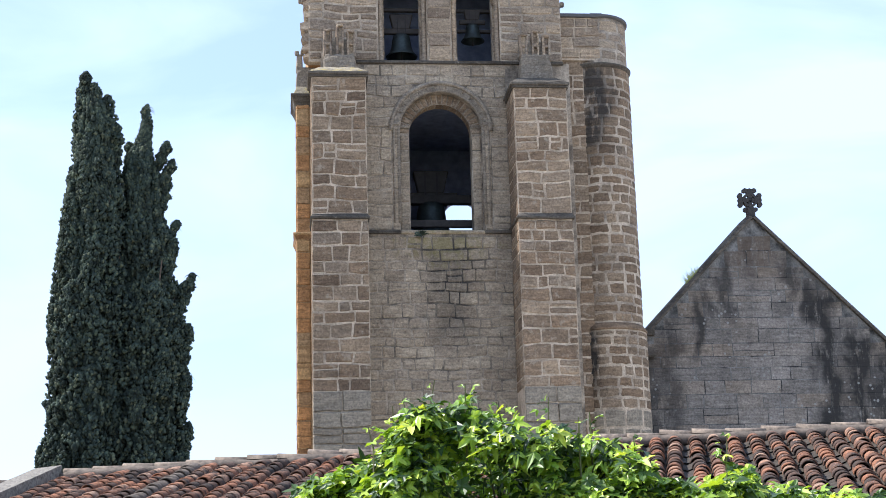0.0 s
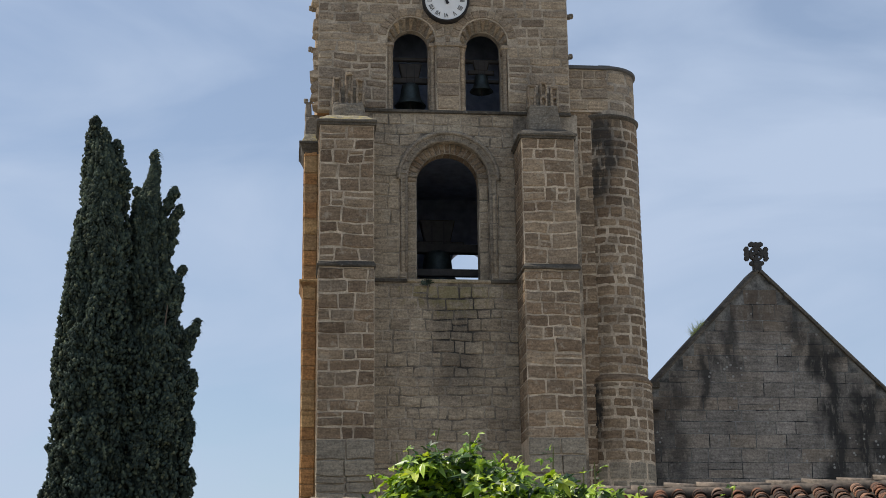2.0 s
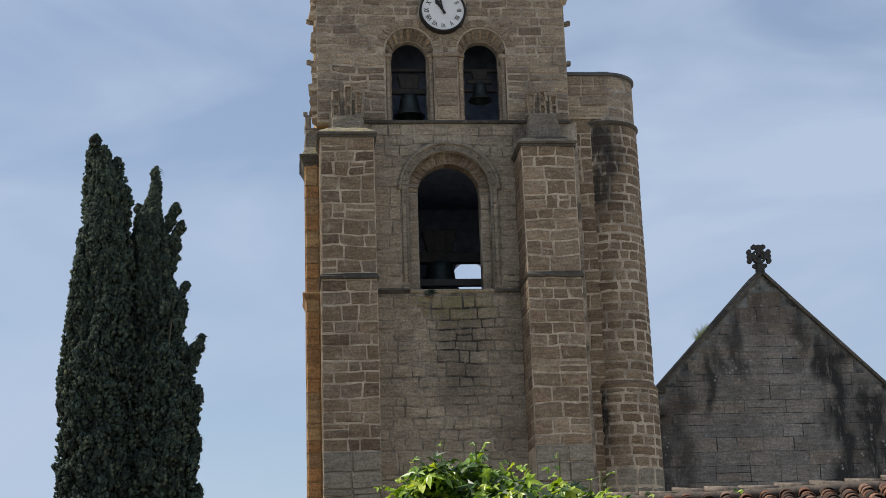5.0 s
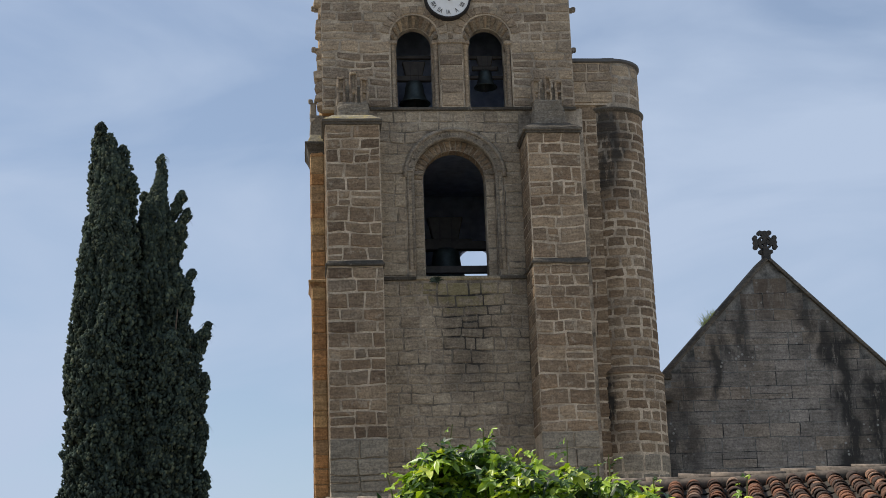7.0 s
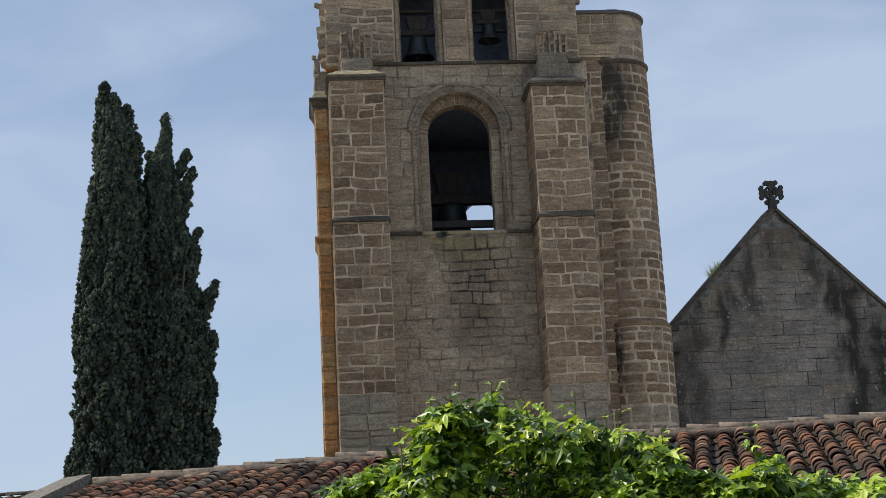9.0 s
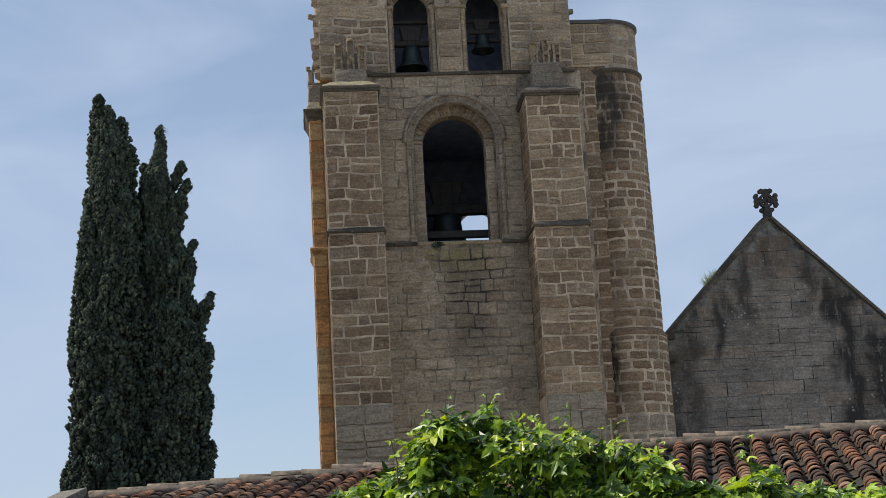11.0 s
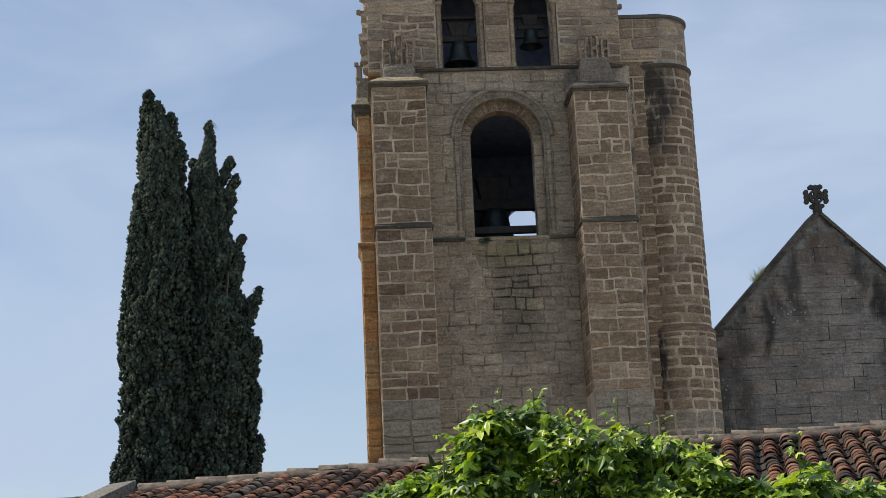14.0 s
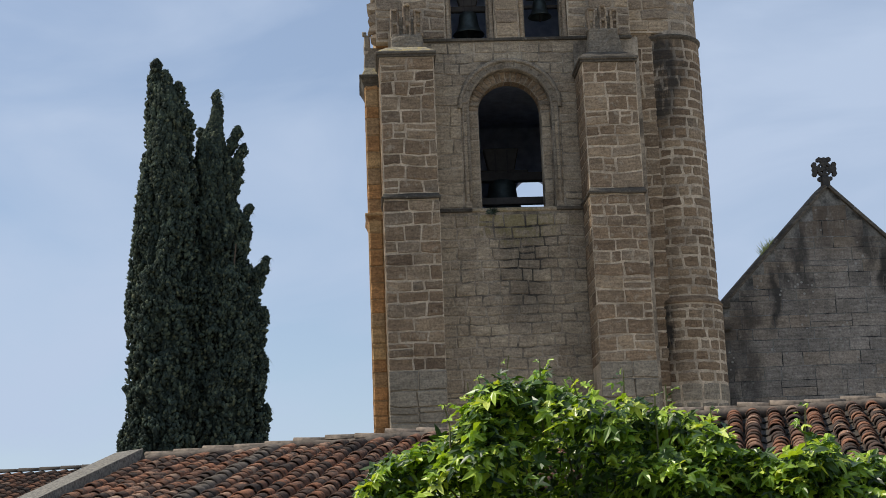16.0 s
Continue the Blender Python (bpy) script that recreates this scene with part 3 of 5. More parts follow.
def arch_roll(r, y, rad, foot, name="roll_moulding"):
    bm = bmesh.new()
    pts = [(ARCH_X - r, y, foot + (ARCH_Z - foot) * i / 4) for i in range(4)]
    pts += [(ARCH_X - r * math.cos(math.pi * i / 24), y, ARCH_Z + r * math.sin(math.pi * i / 24)) for i in range(25)]
    pts += [(ARCH_X + r, y, ARCH_Z + (foot - ARCH_Z) * i / 4) for i in range(1, 5)]
    tube(bm, pts, rad, 10)
    part(name, bm, M_TRIM, lower_wall, "slender rounded moulding", True)


arch_roll(1.29, WALL_Y + 0.02, 0.06, 12.95)
arch_roll(1.43, WALL_Y - 0.02, 0.03, 12.95)
arch_roll(1.51, WALL_Y - 0.05, 0.065, ARCH_Z + 0.1, "hood_moulding")
for sgn in (-1, 1):
    for r0, r1, y, yb in ((0.92, 1.26, WALL_Y + 0.22, WALL_Y + 0.6), (1.26, 1.58, WALL_Y - 0.09, WALL_Y + 0.1)):
        a, b = sorted((ARCH_X + sgn * r0, ARCH_X + sgn * r1))
        box_part("impost", (a, b, y, yb, ARCH_Z + 0.16, ARCH_Z + 0.28), M_TRIM, lower_wall, "projecting impost block", 0.02)
# soffit stones of the main arch
for i in range(13):
    s, e = math.pi * i / 13, math.pi * (i + 1) / 13
    piece("voussoir", inner_order, M_PIER, s + 0.012, e - 0.012, WALL_Y + 0.29, WALL_Y + 0.7, 0.012,
          lambda s, y, d: (ARCH_X - (0.95 - d) * math.cos(s), y, ARCH_Z + (0.95 - d) * math.sin(s)), 2, rng, 0.004, 0.012)

# side buttress seen past the front pier
side = box_part("buttress", (-0.42, 0.4, 1.9, 3.4, 0, 17.0), M_ORANGE, tower, "sunlit ochre side buttress", 0)
for za, zb in courses(5.2, 16.95, 0.34, 0.55, rng):
    piece("stone", side, M_ORANGE, -0.43, -0.03, za + 0.01, zb - 0.01, 0.03, front(1.9), 1, rng)
    for a, b in ((1.92, 2.6), (2.6, 3.38)):
        piece("stone", side, M_ORANGE, a, b - 0.02, za + 0.01, zb - 0.01, 0.03, side_left(-0.42), 1, rng)
bm = bmesh.new()
add_box(bm, -0.53, 0.0, 1.78, 3.45, 12.70, 12.78, 0.015)
add_box(bm, -0.44, 0.0, 1.88, 3.45, 12.52, 12.70, 0.01, (-0.07, 0, -0.07, 0))
rough(bm, 0.025, 3, 5.0)
part("string_course", bm, M_ORANGE, side)
bm = bmesh.new()
add_box(bm, -0.60, 0.0, 1.72, 3.5, 17.0, 17.08, 0.015)
add_box(bm, -0.45, 0.0, 1.88, 3.45, 16.72, 17.0, 0.01, (-0.13, 0, -0.13, 0))
rough(bm, 0.025, 3, 5.0)
part("drip_moulding", bm, M_DARKTRIM, side)
box_part("cap_slope", (-0.52, 0.0, 1.80, 3.4, 17.10, 17.36), M_LICHEN, side, "orange-lichened capstone", 0.02, (0.1, 0, 0.1, 0))
bm = bmesh.new()
add_box(bm, -0.44, 0.1, 1.95, 3.0, 17.30, 17.95, 0.03, (0.02, 0.1, 0.02, 0.1))
add_box(bm, -0.44, -0.22, 2.0, 2.25, 17.9, 18.45, 0.02, (0.03, 0.03, 0.02, 0.02))
add_box(bm, -0.47, -0.35, 2.0, 2.1, 18.40, 18.58, 0.02)
add_box(bm, -0.30, -0.20, 2.0, 2.1, 18.40, 18.55, 0.02)
add_box(bm, -0.25, 0.1, 2.0, 2.6, 17.9, 18.02, 0.02)
rough(bm, 0.025, 2, 8.0)
part("pinnacle", bm, M_TRIM, side, "broken carved stone pinnacle")
# matching set-back strip beside the stair turret
strip = box_part("buttress", (7.45, 8.42, 1.86, 3.4, 0, 18.3), M_MORTAR, tower, "narrow set-back masonry strip", 0)
lay(strip, M_PIER, 7.5, 8.42, courses(4.5, 18.25, 0.34, 0.48, rng), 0.3, 0.6, front(1.86), rng, 0.04, 0.016)

# bell stage ashlar
box_part("string_course", (1.3, 7.72, WALL_Y - 0.09, WALL_Y + 0.1, 17.95, 18.045), M_DARKTRIM, tower, "weathered dark moulding", 0.015)
rng = random.Random(8)


def bell_rings(za, zb):
    out = []
    for c in BELLS:
        if zb < 20.5:
            out.append((c - 0.76, c + 0.76))
        else:
            lo = max((za + zb) / 2, 20.38)
            half = math.sqrt(max(0.0, 1.05 ** 2 - (lo - 20.38) ** 2))
            if half > 0.02:
                out.append((c - half, c + half))
    if zb > 21.0 and za < 22.3:
        half = math.sqrt(max(0.0, 0.74 ** 2 - max(0.0, abs((za + zb) / 2 - 21.66) - 0.15) ** 2))
        if half:
            out.append((3.87 - half, 3.87 + half))
    return out


lay(upper_wall, M_UPPER, -0.05, 7.69, courses(18.06, 24.55, 0.22, 0.42, rng), 0.30, 0.85, front(WALL_Y), rng, 0.043, 0.02, bell_rings)
for c in BELLS:
    voussoirs(upper_wall, M_UPPER, c, 20.38, WALL_Y, 0.78, 1.05, 11, 0.035, a0=0.12, a1=math.pi - 0.12)
    # carved radial ribs on the splayed reveal
    for i in range(9):
        a = math.pi * (i + 0.5) / 9
        bm = bmesh.new()
        p0 = (c - 0.58 * math.cos(a), WALL_Y + 0.31, 20.26 + 0.58 * math.sin(a))
        p1 = (c - 0.74 * math.cos(a), WALL_Y + 0.04, 20.38 + 0.74 * math.sin(a))
        tube(bm, [p0, tuple((u + v) / 2 for u, v in zip(p0, p1)), p1], 0.04, 7, 0.085)
        part("carved_rib", bm, M_UPPER, upper_wall)
    bm = bmesh.new()
    for i in range(20):
        a, b = math.pi * i / 20, math.pi * (i + 1) / 20
        q = [bm.verts.new(p) for p in ((c - 0.55 * math.cos(a), WALL_Y + 0.33, 20.26 + 0.55 * math.sin(a)), (c - 0.55 * math.cos(b), WALL_Y + 0.33, 20.26 + 0.55 * math.sin(b)),
                                       (c - 0.745 * math.cos(b), WALL_Y + 0.06, 20.38 + 0.745 * math.sin(b)), (c - 0.745 * math.cos(a), WALL_Y + 0.06, 20.38 + 0.745 * math.sin(a)))]
        bm.faces.new(q)
    part("splayed_reveal", bm, M_TRIM, upper_wall)
    for sgn in (-1, 1):
        for za, zb in courses(18.07, 20.2, 0.3, 0.42, rng):
            a, b = sorted((c + sgn * 0.55, c + sgn * 0.735))
            piece("stone", upper_wall, M_UPPER, a, b, za + 0.01, zb - 0.01, 0.02, front(WALL_Y + 0.28), 1, rng)
        bm = bmesh.new()
        a, b = sorted((c + sgn * 0.535, c + sgn * 0.80))
        add_box(bm, a, b, WALL_Y - 0.03, WALL_Y + 0.4, 20.14, 20.27, 0.025)
        part("impost", bm, M_UPPER, upper_wall)
        bm = bmesh.new()
        lathe(bm, [(0.10, 18.08), (0.10, 18.2), (0.075, 18.28), (0.075, 19.95), (0.12, 20.14)], 12, cx=c + sgn * 0.67, cy=WALL_Y + 0.12)
        part("colonnette", bm, M_UPPER, upper_wall, "", True)
# pale central pilaster between the bell openings
pil = box_part("pilaster", (3.58, 4.27, WALL_Y - 0.06, WALL_Y + 0.3, 18.05, 20.15), M_MORTAR, upper_wall, "pale stone pilaster", 0.01)
for za, zb in courses(18.07, 20.14, 0.32, 0.5, rng):
    piece("stone", pil, M_UPPER, 3.585, 4.265, za + 0.008, zb - 0.008, 0.03, front(WALL_Y - 0.06), 1, rng)
box_part("impost", (3.50, 4.35, WALL_Y - 0.12, WALL_Y + 0.3, 20.15, 20.28), M_UPPER, upper_wall, "", 0.02)

# corbel table
CORBELS = [0.83 + 0.995 * i for i in range(7)]
for x in CORBELS:
    bm = bmesh.new()
    add_box(bm, x - 0.15, x + 0.15, WALL_Y - 0.15, WALL_Y + 0.1, 22.22, 22.56, 0.03)
    add_box(bm, x - 0.15, x + 0.15, WALL_Y - 0.29, WALL_Y + 0.1, 22.60, 22.95, 0.03)
    add_box(bm, x - 0.175, x + 0.175, WALL_Y - 0.18, WALL_Y + 0.1, 22.55, 22.61, 0.02)
    add_box(bm, x - 0.18, x + 0.18, WALL_Y - 0.33, WALL_Y + 0.1, 22.93, 23.0, 0.02)
    part("corbel", bm, M_UPPER, tower, "stepped stone corbel")
bm = bmesh.new()
arch_wall(bm, -0.5, 8.2, WALL_Y - 0.30, WALL_Y + 0.02, 22.98, 25.2, [(0.83 + 0.995 * (i + 0.5), 0.36, 22.98, 23.13) for i in range(-1, 7)], 12)
parapet = part("parapet", bm, M_JOINT, tower, "corbelled parapet on small round arches")
for i in range(-1, 7):
    voussoirs(parapet, M_UPPER, 0.83 + 0.995 * (i + 0.5), 23.13, WALL_Y - 0.30, 0.37, 0.47, 5, 0.02)
bm = bmesh.new()
add_box(bm, -0.06, 7.70, WALL_Y + 0.02, 9.0, 24.6, 25.2)
part("tower_roof", bm, M_TRIM, tower)
for x in (-0.06, 7.70):
    s = -1 if x < 1 else 1
    bm = bmesh.new()
    for r, z in ((0.17, 22.25), (0.27, 22.6), (0.37, 22.98)):
        lathe(bm, [(0.0, z - 0.30), (r * 0.55, z - 0.27), (r * 0.9, z - 0.12), (r, z), (r, z + 0.12), (0.0, z + 0.13)], 12, cx=x, cy=WALL_Y + 0.05)
    part("corner_corbel", bm, M_UPPER, tower, "rounded stepped corner corbel", True)
    bm = bmesh.new()
    add_box(bm, *sorted((x, x + s * 0.16)), 2.35, 2.65, 22.22, 22.65, 0.03)
    add_box(bm, *sorted((x, x + s * 0.26)), 2.35, 2.65, 22.64, 23.1, 0.03)
    part("corbel", bm, M_ORANGE, tower)
    for z, yy in ((21.45, 1.9), (20.2, 2.2)):
        bm = bmesh.new()
        add_box(bm, *sorted((x, x + s * 0.22)), yy, yy + 0.18, z, z + 0.14, 0.03)
        add_box(bm, *sorted((x + s * 0.16, x + s * 0.30)), yy + 0.02, yy + 0.16, z + 0.02, z + 0.18, 0.03)
        part("gargoyle", bm, M_TRIM, tower, "small worn projecting stone head")
# carved head over the clock
bm = bmesh.new()
lathe(bm, [(0.0, 23.5), (0.12, 23.44), (0.15, 23.25), (0.12, 23.05), (0.06, 22.92), (0.0, 22.9)], 10, cx=3.42, cy=WALL_Y - 0.42)
add_box(bm, 3.32, 3.52, WALL_Y - 0.4, WALL_Y + 0.05, 23.05, 23.45, 0.03)
part("gargoyle", bm, M_TRIM, tower, "worn carved spout above the clock")
# uneven edge of the side wall in the sun
for za, zb in courses(18.05, 22.3, 0.26, 0.4, rng):
    piece("stone", upper_wall, M_UPPER, WALL_Y + 0.02, WALL_Y + 0.6, za + 0.01, zb - 0.01, rng.uniform(0.06, 0.22), side_left(-0.06), 1, rng, 0.03, 0.06, 1.2)

# ---- clock ----
clock = thing("tower_clock", "round white enamel clock with black rim and Roman numerals", "clock", FACADE @ pose(3.87, WALL_Y - 0.16, 21.63, 90, 0, 0))
bm = bmesh.new()
lathe(bm, [(0.0, 0.055), (0.66, 0.055), (0.66, -0.16)], 48)
part("dial", bm, M_ENAMEL, clock, "white enamel dial")
bm = bmesh.new()
lathe(bm, [(0.655, 0.05), (0.665, 0.09), (0.70, 0.095), (0.725, 0.06), (0.725, -0.16)], 48)
part("rim", bm, M_IRON, clock, "black iron rim", True)
NUMERALS = ("XII", "I", "II", "III", "IIII", "V", "VI", "VII", "VIII", "IX", "X", "XI")
for h, word in enumerate(NUMERALS):
    cu = bpy.data.curves.new("numeral", "FONT")
    cu.body, cu.size, cu.align_x, cu.align_y, cu.extrude, cu.offset = word, 0.21, "CENTER", "CENTER", 0.004, 0.0
    a = -math.pi * 2 * h / 12
    holder = new("numeral", cu)
    holder.parent = clock
    holder.matrix_local = Matrix.Rotation(a, 4, "Z") @ Matrix.Translation((0, 0.50, 0.063)) @ Matrix.Diagonal((0.72, 1.0, 1.0, 1.0))
    cu.materials.append(M_IRON)


def pointer_mesh(name, angle, length, width, z):
    bm = bmesh.new()
    pts = [(-width * 0.35, -0.14), (width * 0.35, -0.14), (width * 0.5, length * 0.55), (width * 0.9, length * 0.68), (0, length), (-width * 0.9, length * 0.68), (-width * 0.5, length * 0.55)]
    lo = [bm.verts.new((x, y, z)) for x, y in pts]
    hi = [bm.verts.new((x, y, z + 0.012)) for x, y in pts]
    bm.faces.new(hi)
    bm.faces.new(lo[::-1])
    for i in range(len(pts)):
        j = (i + 1) % len(pts)
        bm.faces.new((lo[i], lo[j], hi[j], hi[i]))
    ob = part(name, bm, M_IRON, clock, "black iron pointer")
    ob.matrix_local = Matrix.Rotation(-angle, 4, "Z")


pointer_mesh("hour_pointer", radians(328), 0.44, 0.09, 0.075)
pointer_mesh("minute_pointer", radians(348), 0.60, 0.06, 0.092)


# ---- bells and frame ----
def bell(name, x, y, z, size, label, yoke=True):
    b = thing(name, label, "bell", FACADE @ pose(x, y, z), group="bells of the tower")
    bm = bmesh.new()
    prof = [(0.0, 1.0), (0.18, 0.99), (0.26, 0.93), (0.29, 0.75), (0.32, 0.45), (0.38, 0.2), (0.47, 0.06), (0.5, 0.0), (0.46, 0.0), (0.40, 0.1), (0.30, 0.42), (0.25, 0.9), (0.0, 0.93)]
    lathe(bm, [(1.12 * r * size, (0.16 + 0.84 * h) * size) for r, h in prof], 28)
    part("bell_body", bm, M_BRONZE, b, "green-grey bronze bell", True)
    bm = bmesh.new()
    lathe(bm, [(0.0, 0.8 * size), (0.02 * size, 0.8 * size), (0.02 * size, 0.12 * size), (0.07 * size, 0.04 * size), (0.05 * size, -0.06 * size), (0.0, -0.08 * size)], 10)
    part("clapper", bm, M_IRON, b)
    if yoke:
        bm = bmesh.new()
        add_box(bm, -0.62 * size, 0.62 * size, -0.1 * size, 0.1 * size, 1.02 * size, 1.22 * size, 0.02)
        add_box(bm, -0.30 * size, 0.30 * size, -0.12 * size, 0.12 * size, 1.2 * size, 1.75 * size, 0.03, (-0.12 * size, -0.12 * size, 0, 0))
        part("yoke", bm, M_TIMBER, b, "heavy timber headstock")
        bm = bmesh.new()
        for dx in (-0.14, 0.14):
            add_box(bm, (dx - 0.02) * size, (dx + 0.02) * size, -0.125 * size, 0.125 * size, 0.95 * size, 1.7 * size)
        part("strap", bm, M_IRON, b)
    return b


bell("church_bell", BELLS[0] + 0.03, 2.35, 18.36, 0.88, "bronze bell hanging in an arched tower opening")
bell("church_bell", BELLS[1] + 0.02, 2.35, 18.95, 0.66, "smaller bronze bell hanging in an arched tower opening")
big = bell("church_bell", 3.85, 4.6, 13.1, 1.35, "large bronze bell hung on a timber headstock inside the tower")
frame_thing = thing("timber_beams", "dark timber beams carrying the bells inside the tower", "beams", FACADE)
for dims in ((0.9, 6.9, 4.3, 4.6, 14.35, 14.62), (0.9, 6.9, 2.6, 2.8, 13.14, 13.36), (0.9, 6.9, 5.9, 6.2, 13.55, 13.8), (0.9, 6.9, 2.3, 2.45, 20.02, 20.12), (0.9, 6.9, 2.3, 2.45, 19.35, 19.44),
             (2.2, 2.45, 4.3, 4.55, 12.5, 14.4), (5.5, 5.75, 4.3, 4.55, 12.5, 14.4)):
    box_part("beam", dims, M_TIMBER, frame_thing, "", 0.015)

# ---- stair turret ----
TX, TY = 8.97, 2.77
turret = thing("stair_turret", "round stone stair turret attached to the bell tower", "turret", FACADE)
bm = bmesh.new()
lathe(bm, [(1.17, 0.0), (1.17, 9.78), (1.075, 9.98), (1.06, 18.15), (1.02, 18.2), (1.02, 19.7), (0.0, 19.7)], 48, cx=TX, cy=TY)
shell = part("shaft", bm, M_TMORTAR, turret, "round ashlar shaft", True)


def ring_at(r):
    return lambda s, z, d: (TX + (r + d) * math.sin(s / r), TY - (r + d) * math.cos(s / r), z)


rng = random.Random(12)
for za, zb, r, low, high, mt in ((4.4, 7.4, 1.17, 0.36, 0.48, M_BASE), (7.4, 9.74, 1.17, 0.28, 0.38, M_TURRET), (10.0, 18.1, 1.075, 0.26, 0.37, M_TURRET), (18.3, 19.64, 1.03, 0.28, 0.40, M_UPPER)):
    for row in courses(za, zb, low, high, rng):
        lay(shell, mt, -1.05, 1.75 + rng.uniform(0, 0.3), [row], 0.32, 0.72, ring_at(r - (0.0 if r > 1.1 else (row[0] - 10) * 0.0015)), rng, 0.05, 0.011, curved=0.2)
for z, r, h in ((18.15, 1.055, 0.13),):
    bm = bmesh.new()
    lathe(bm, [(r - 0.1, z - h), (r + 0.02, z - h), (r + 0.08, z - h * 0.3), (r + 0.08, z), (r - 0.1, z + 0.06)], 48, cx=TX, cy=TY)
    part("string_course", bm, M_DARKTRIM, turret, "dark rounded moulding", True)
bm = bmesh.new()
lathe(bm, [(0.9, 9.74), (1.19, 9.76), (1.195, 9.81), (1.085, 9.98), (0.9, 10.0)], 48, cx=TX, cy=TY)
part("water_table", bm, M_TURRET, turret, "", True)
bm = bmesh.new()
lathe(bm, [(0.0, 19.82), (1.06, 19.78), (1.10, 19.76), (1.10, 19.69), (1.02, 19.66)], 48, cx=TX, cy=TY)
add_box(bm, 7.7, TX, TY - 1.1, TY + 1.0, 19.66, 19.77, 0.01)
add_box(bm, 8.72, 9.12, TY - 0.9, TY - 0.4, 19.75, 19.87, 0.02)
part("capping", bm, M_SLATE, turret, "dark lead capping", False)
link_wall = box_part("link_wall", (7.65, TX, TY - 1.0, TY + 0.9, 18.25, 19.66), M_MORTAR, turret, "", 0)
lay(link_wall, M_UPPER, 7.7, TX, courses(18.3, 19.64, 0.3, 0.4, rng), 0.35, 0.7, front(TY - 1.0), rng, 0.03, 0.03)

# ---- church gable ----
GY = 5.0
gable = thing("church_gable", "steep grey stone church gable with dark lichen streaks", "church", FACADE)
AX, AZ = 14.44, 14.06
bm = bmesh.new()
outline = [(10.0, 0), (18.9, 0), (18.9, AZ - (18.9 - AX)), (AX, AZ), (10.8, AZ - (AX - 10.8) * 1.04), (10.0, AZ - (AX - 10.8) * 1.04)]
fr = [bm.verts.new((x, GY, z)) for x, z in outline]
bk = [bm.verts.new((x, GY + 0.9, z)) for x, z in outline]
bm.faces.new(fr)
bm.faces.new(bk[::-1])
for i in range(len(outline)):
    j = (i + 1) % len(outline)
    bm.faces.new((fr[j], fr[i], bk[i], bk[j]))
gwall = part("wall", bm, M_GJOINT, gable, "grey ashlar gable wall with black streaks")
rng = random.Random(21)
for row in courses(4.6, 14.0, 0.36, 0.54, rng):
    half = AZ - row[1] - 0.05
    if half > 0.1:
        lay(gwall, M_GABLE, max(10.1, AX - half * 0.965), min(18.85, AX + half), [row], 0.45, 1.35, front(GY), rng, 0.02, 0.004, bevel=0.006, split=0.06, sway=0.3)


def coping(x0, z0, x1, z1):
    """Sloping coping stones along one rake."""
    length = math.hypot(x1 - x0, z1 - z0)
    ux, uz = (x1 - x0) / length, (z1 - z0) / length
    nx, nz = (-uz, ux) if ux > 0 else (uz, -ux)
    count = 6
    for i in range(count):
        a, b = length * i / count, length * (i + 1) / count - 0.012
        prof = [(-0.14, 0.0), (-0.14, 0.07), (0.0, 0.16), (1.0, 0.16), (1.0, 0.0)]
        vs = [(x0 + ux * q + nx * h, GY + y, z0 + uz * q + nz * h) for q in (a, b) for y, h in prof]
        n = len(prof)
        fs = [tuple(range(n))[::-1], tuple(range(n, 2 * n))] + [(k, (k + 1) % n, n + (k + 1) % n, n + k) for k in range(n)]
        link_mesh("coping_stone", vs, fs, M_DARKTRIM, gable, "dark sloping coping stone")


coping(10.75, AZ - (AX - 10.75) * 1.04 - 0.02, AX, AZ - 0.02)
coping(18.95, AZ - (18.95 - AX) - 0.02, AX, AZ - 0.02)
bm = bmesh.new()
add_box(bm, 10.55, 10.95, GY - 0.16, GY + 0.6, 10.15, 10.36, 0.02)
part("kneeler", bm, M_DARKTRIM, gable)
bm = bmesh.new()
add_box(bm, 10.62, 10.9, GY - 0.3, GY + 0.05, 9.42, 9.52, 0.02)
part("spout", bm, M_DARKTRIM, gable)
# nave behind the gable
bm = bmesh.new()
vs = [(11.2, GY + 0.9, 9.6), (AX, GY + 0.9, AZ - 0.9), (17.7, GY + 0.9, 9.6), (11.2, GY + 22, 9.6), (AX, GY + 22, AZ - 0.9), (17.7, GY + 22, 9.6), (11.2, GY + 0.9, 0), (17.7, GY + 0.9, 0), (11.2, GY + 22, 0), (17.7, GY + 22, 0)]
v = [bm.verts.new(p) for p in vs]
for q in ((0, 1, 4, 3), (1, 2, 5, 4), (6, 0, 3, 8), (2, 7, 9, 5), (3, 4, 5, 9, 8)):
    bm.faces.new([v[i] for i in q])
part("nave", bm, M_TILE, gable)
# foliate cross on the apex
bm = bmesh.new()
cz, cx = 14.67, 14.44
add_box(bm, cx - 0.13, cx + 0.13, GY - 0.05, GY + 0.2, 14.0, 14.42, 0.03)
lathe_ring = 16
for i in range(lathe_ring):
    a, b = 2 * math.pi * i / lathe_ring, 2 * math.pi * (i + 1) / lathe_ring
    ps = [(cx + r * math.cos(t), y, cz + r * math.sin(t)) for y in (GY, GY + 0.16) for t in (a, b) for r in (0.16, 0.245)]
    w = [bm.verts.new(p) for p in ps]
    for q in ((0, 1, 3, 2), (4, 6, 7, 5), (1, 5, 7, 3), (0, 2, 6, 4)):
        bm.faces.new([w[k] for k in q])
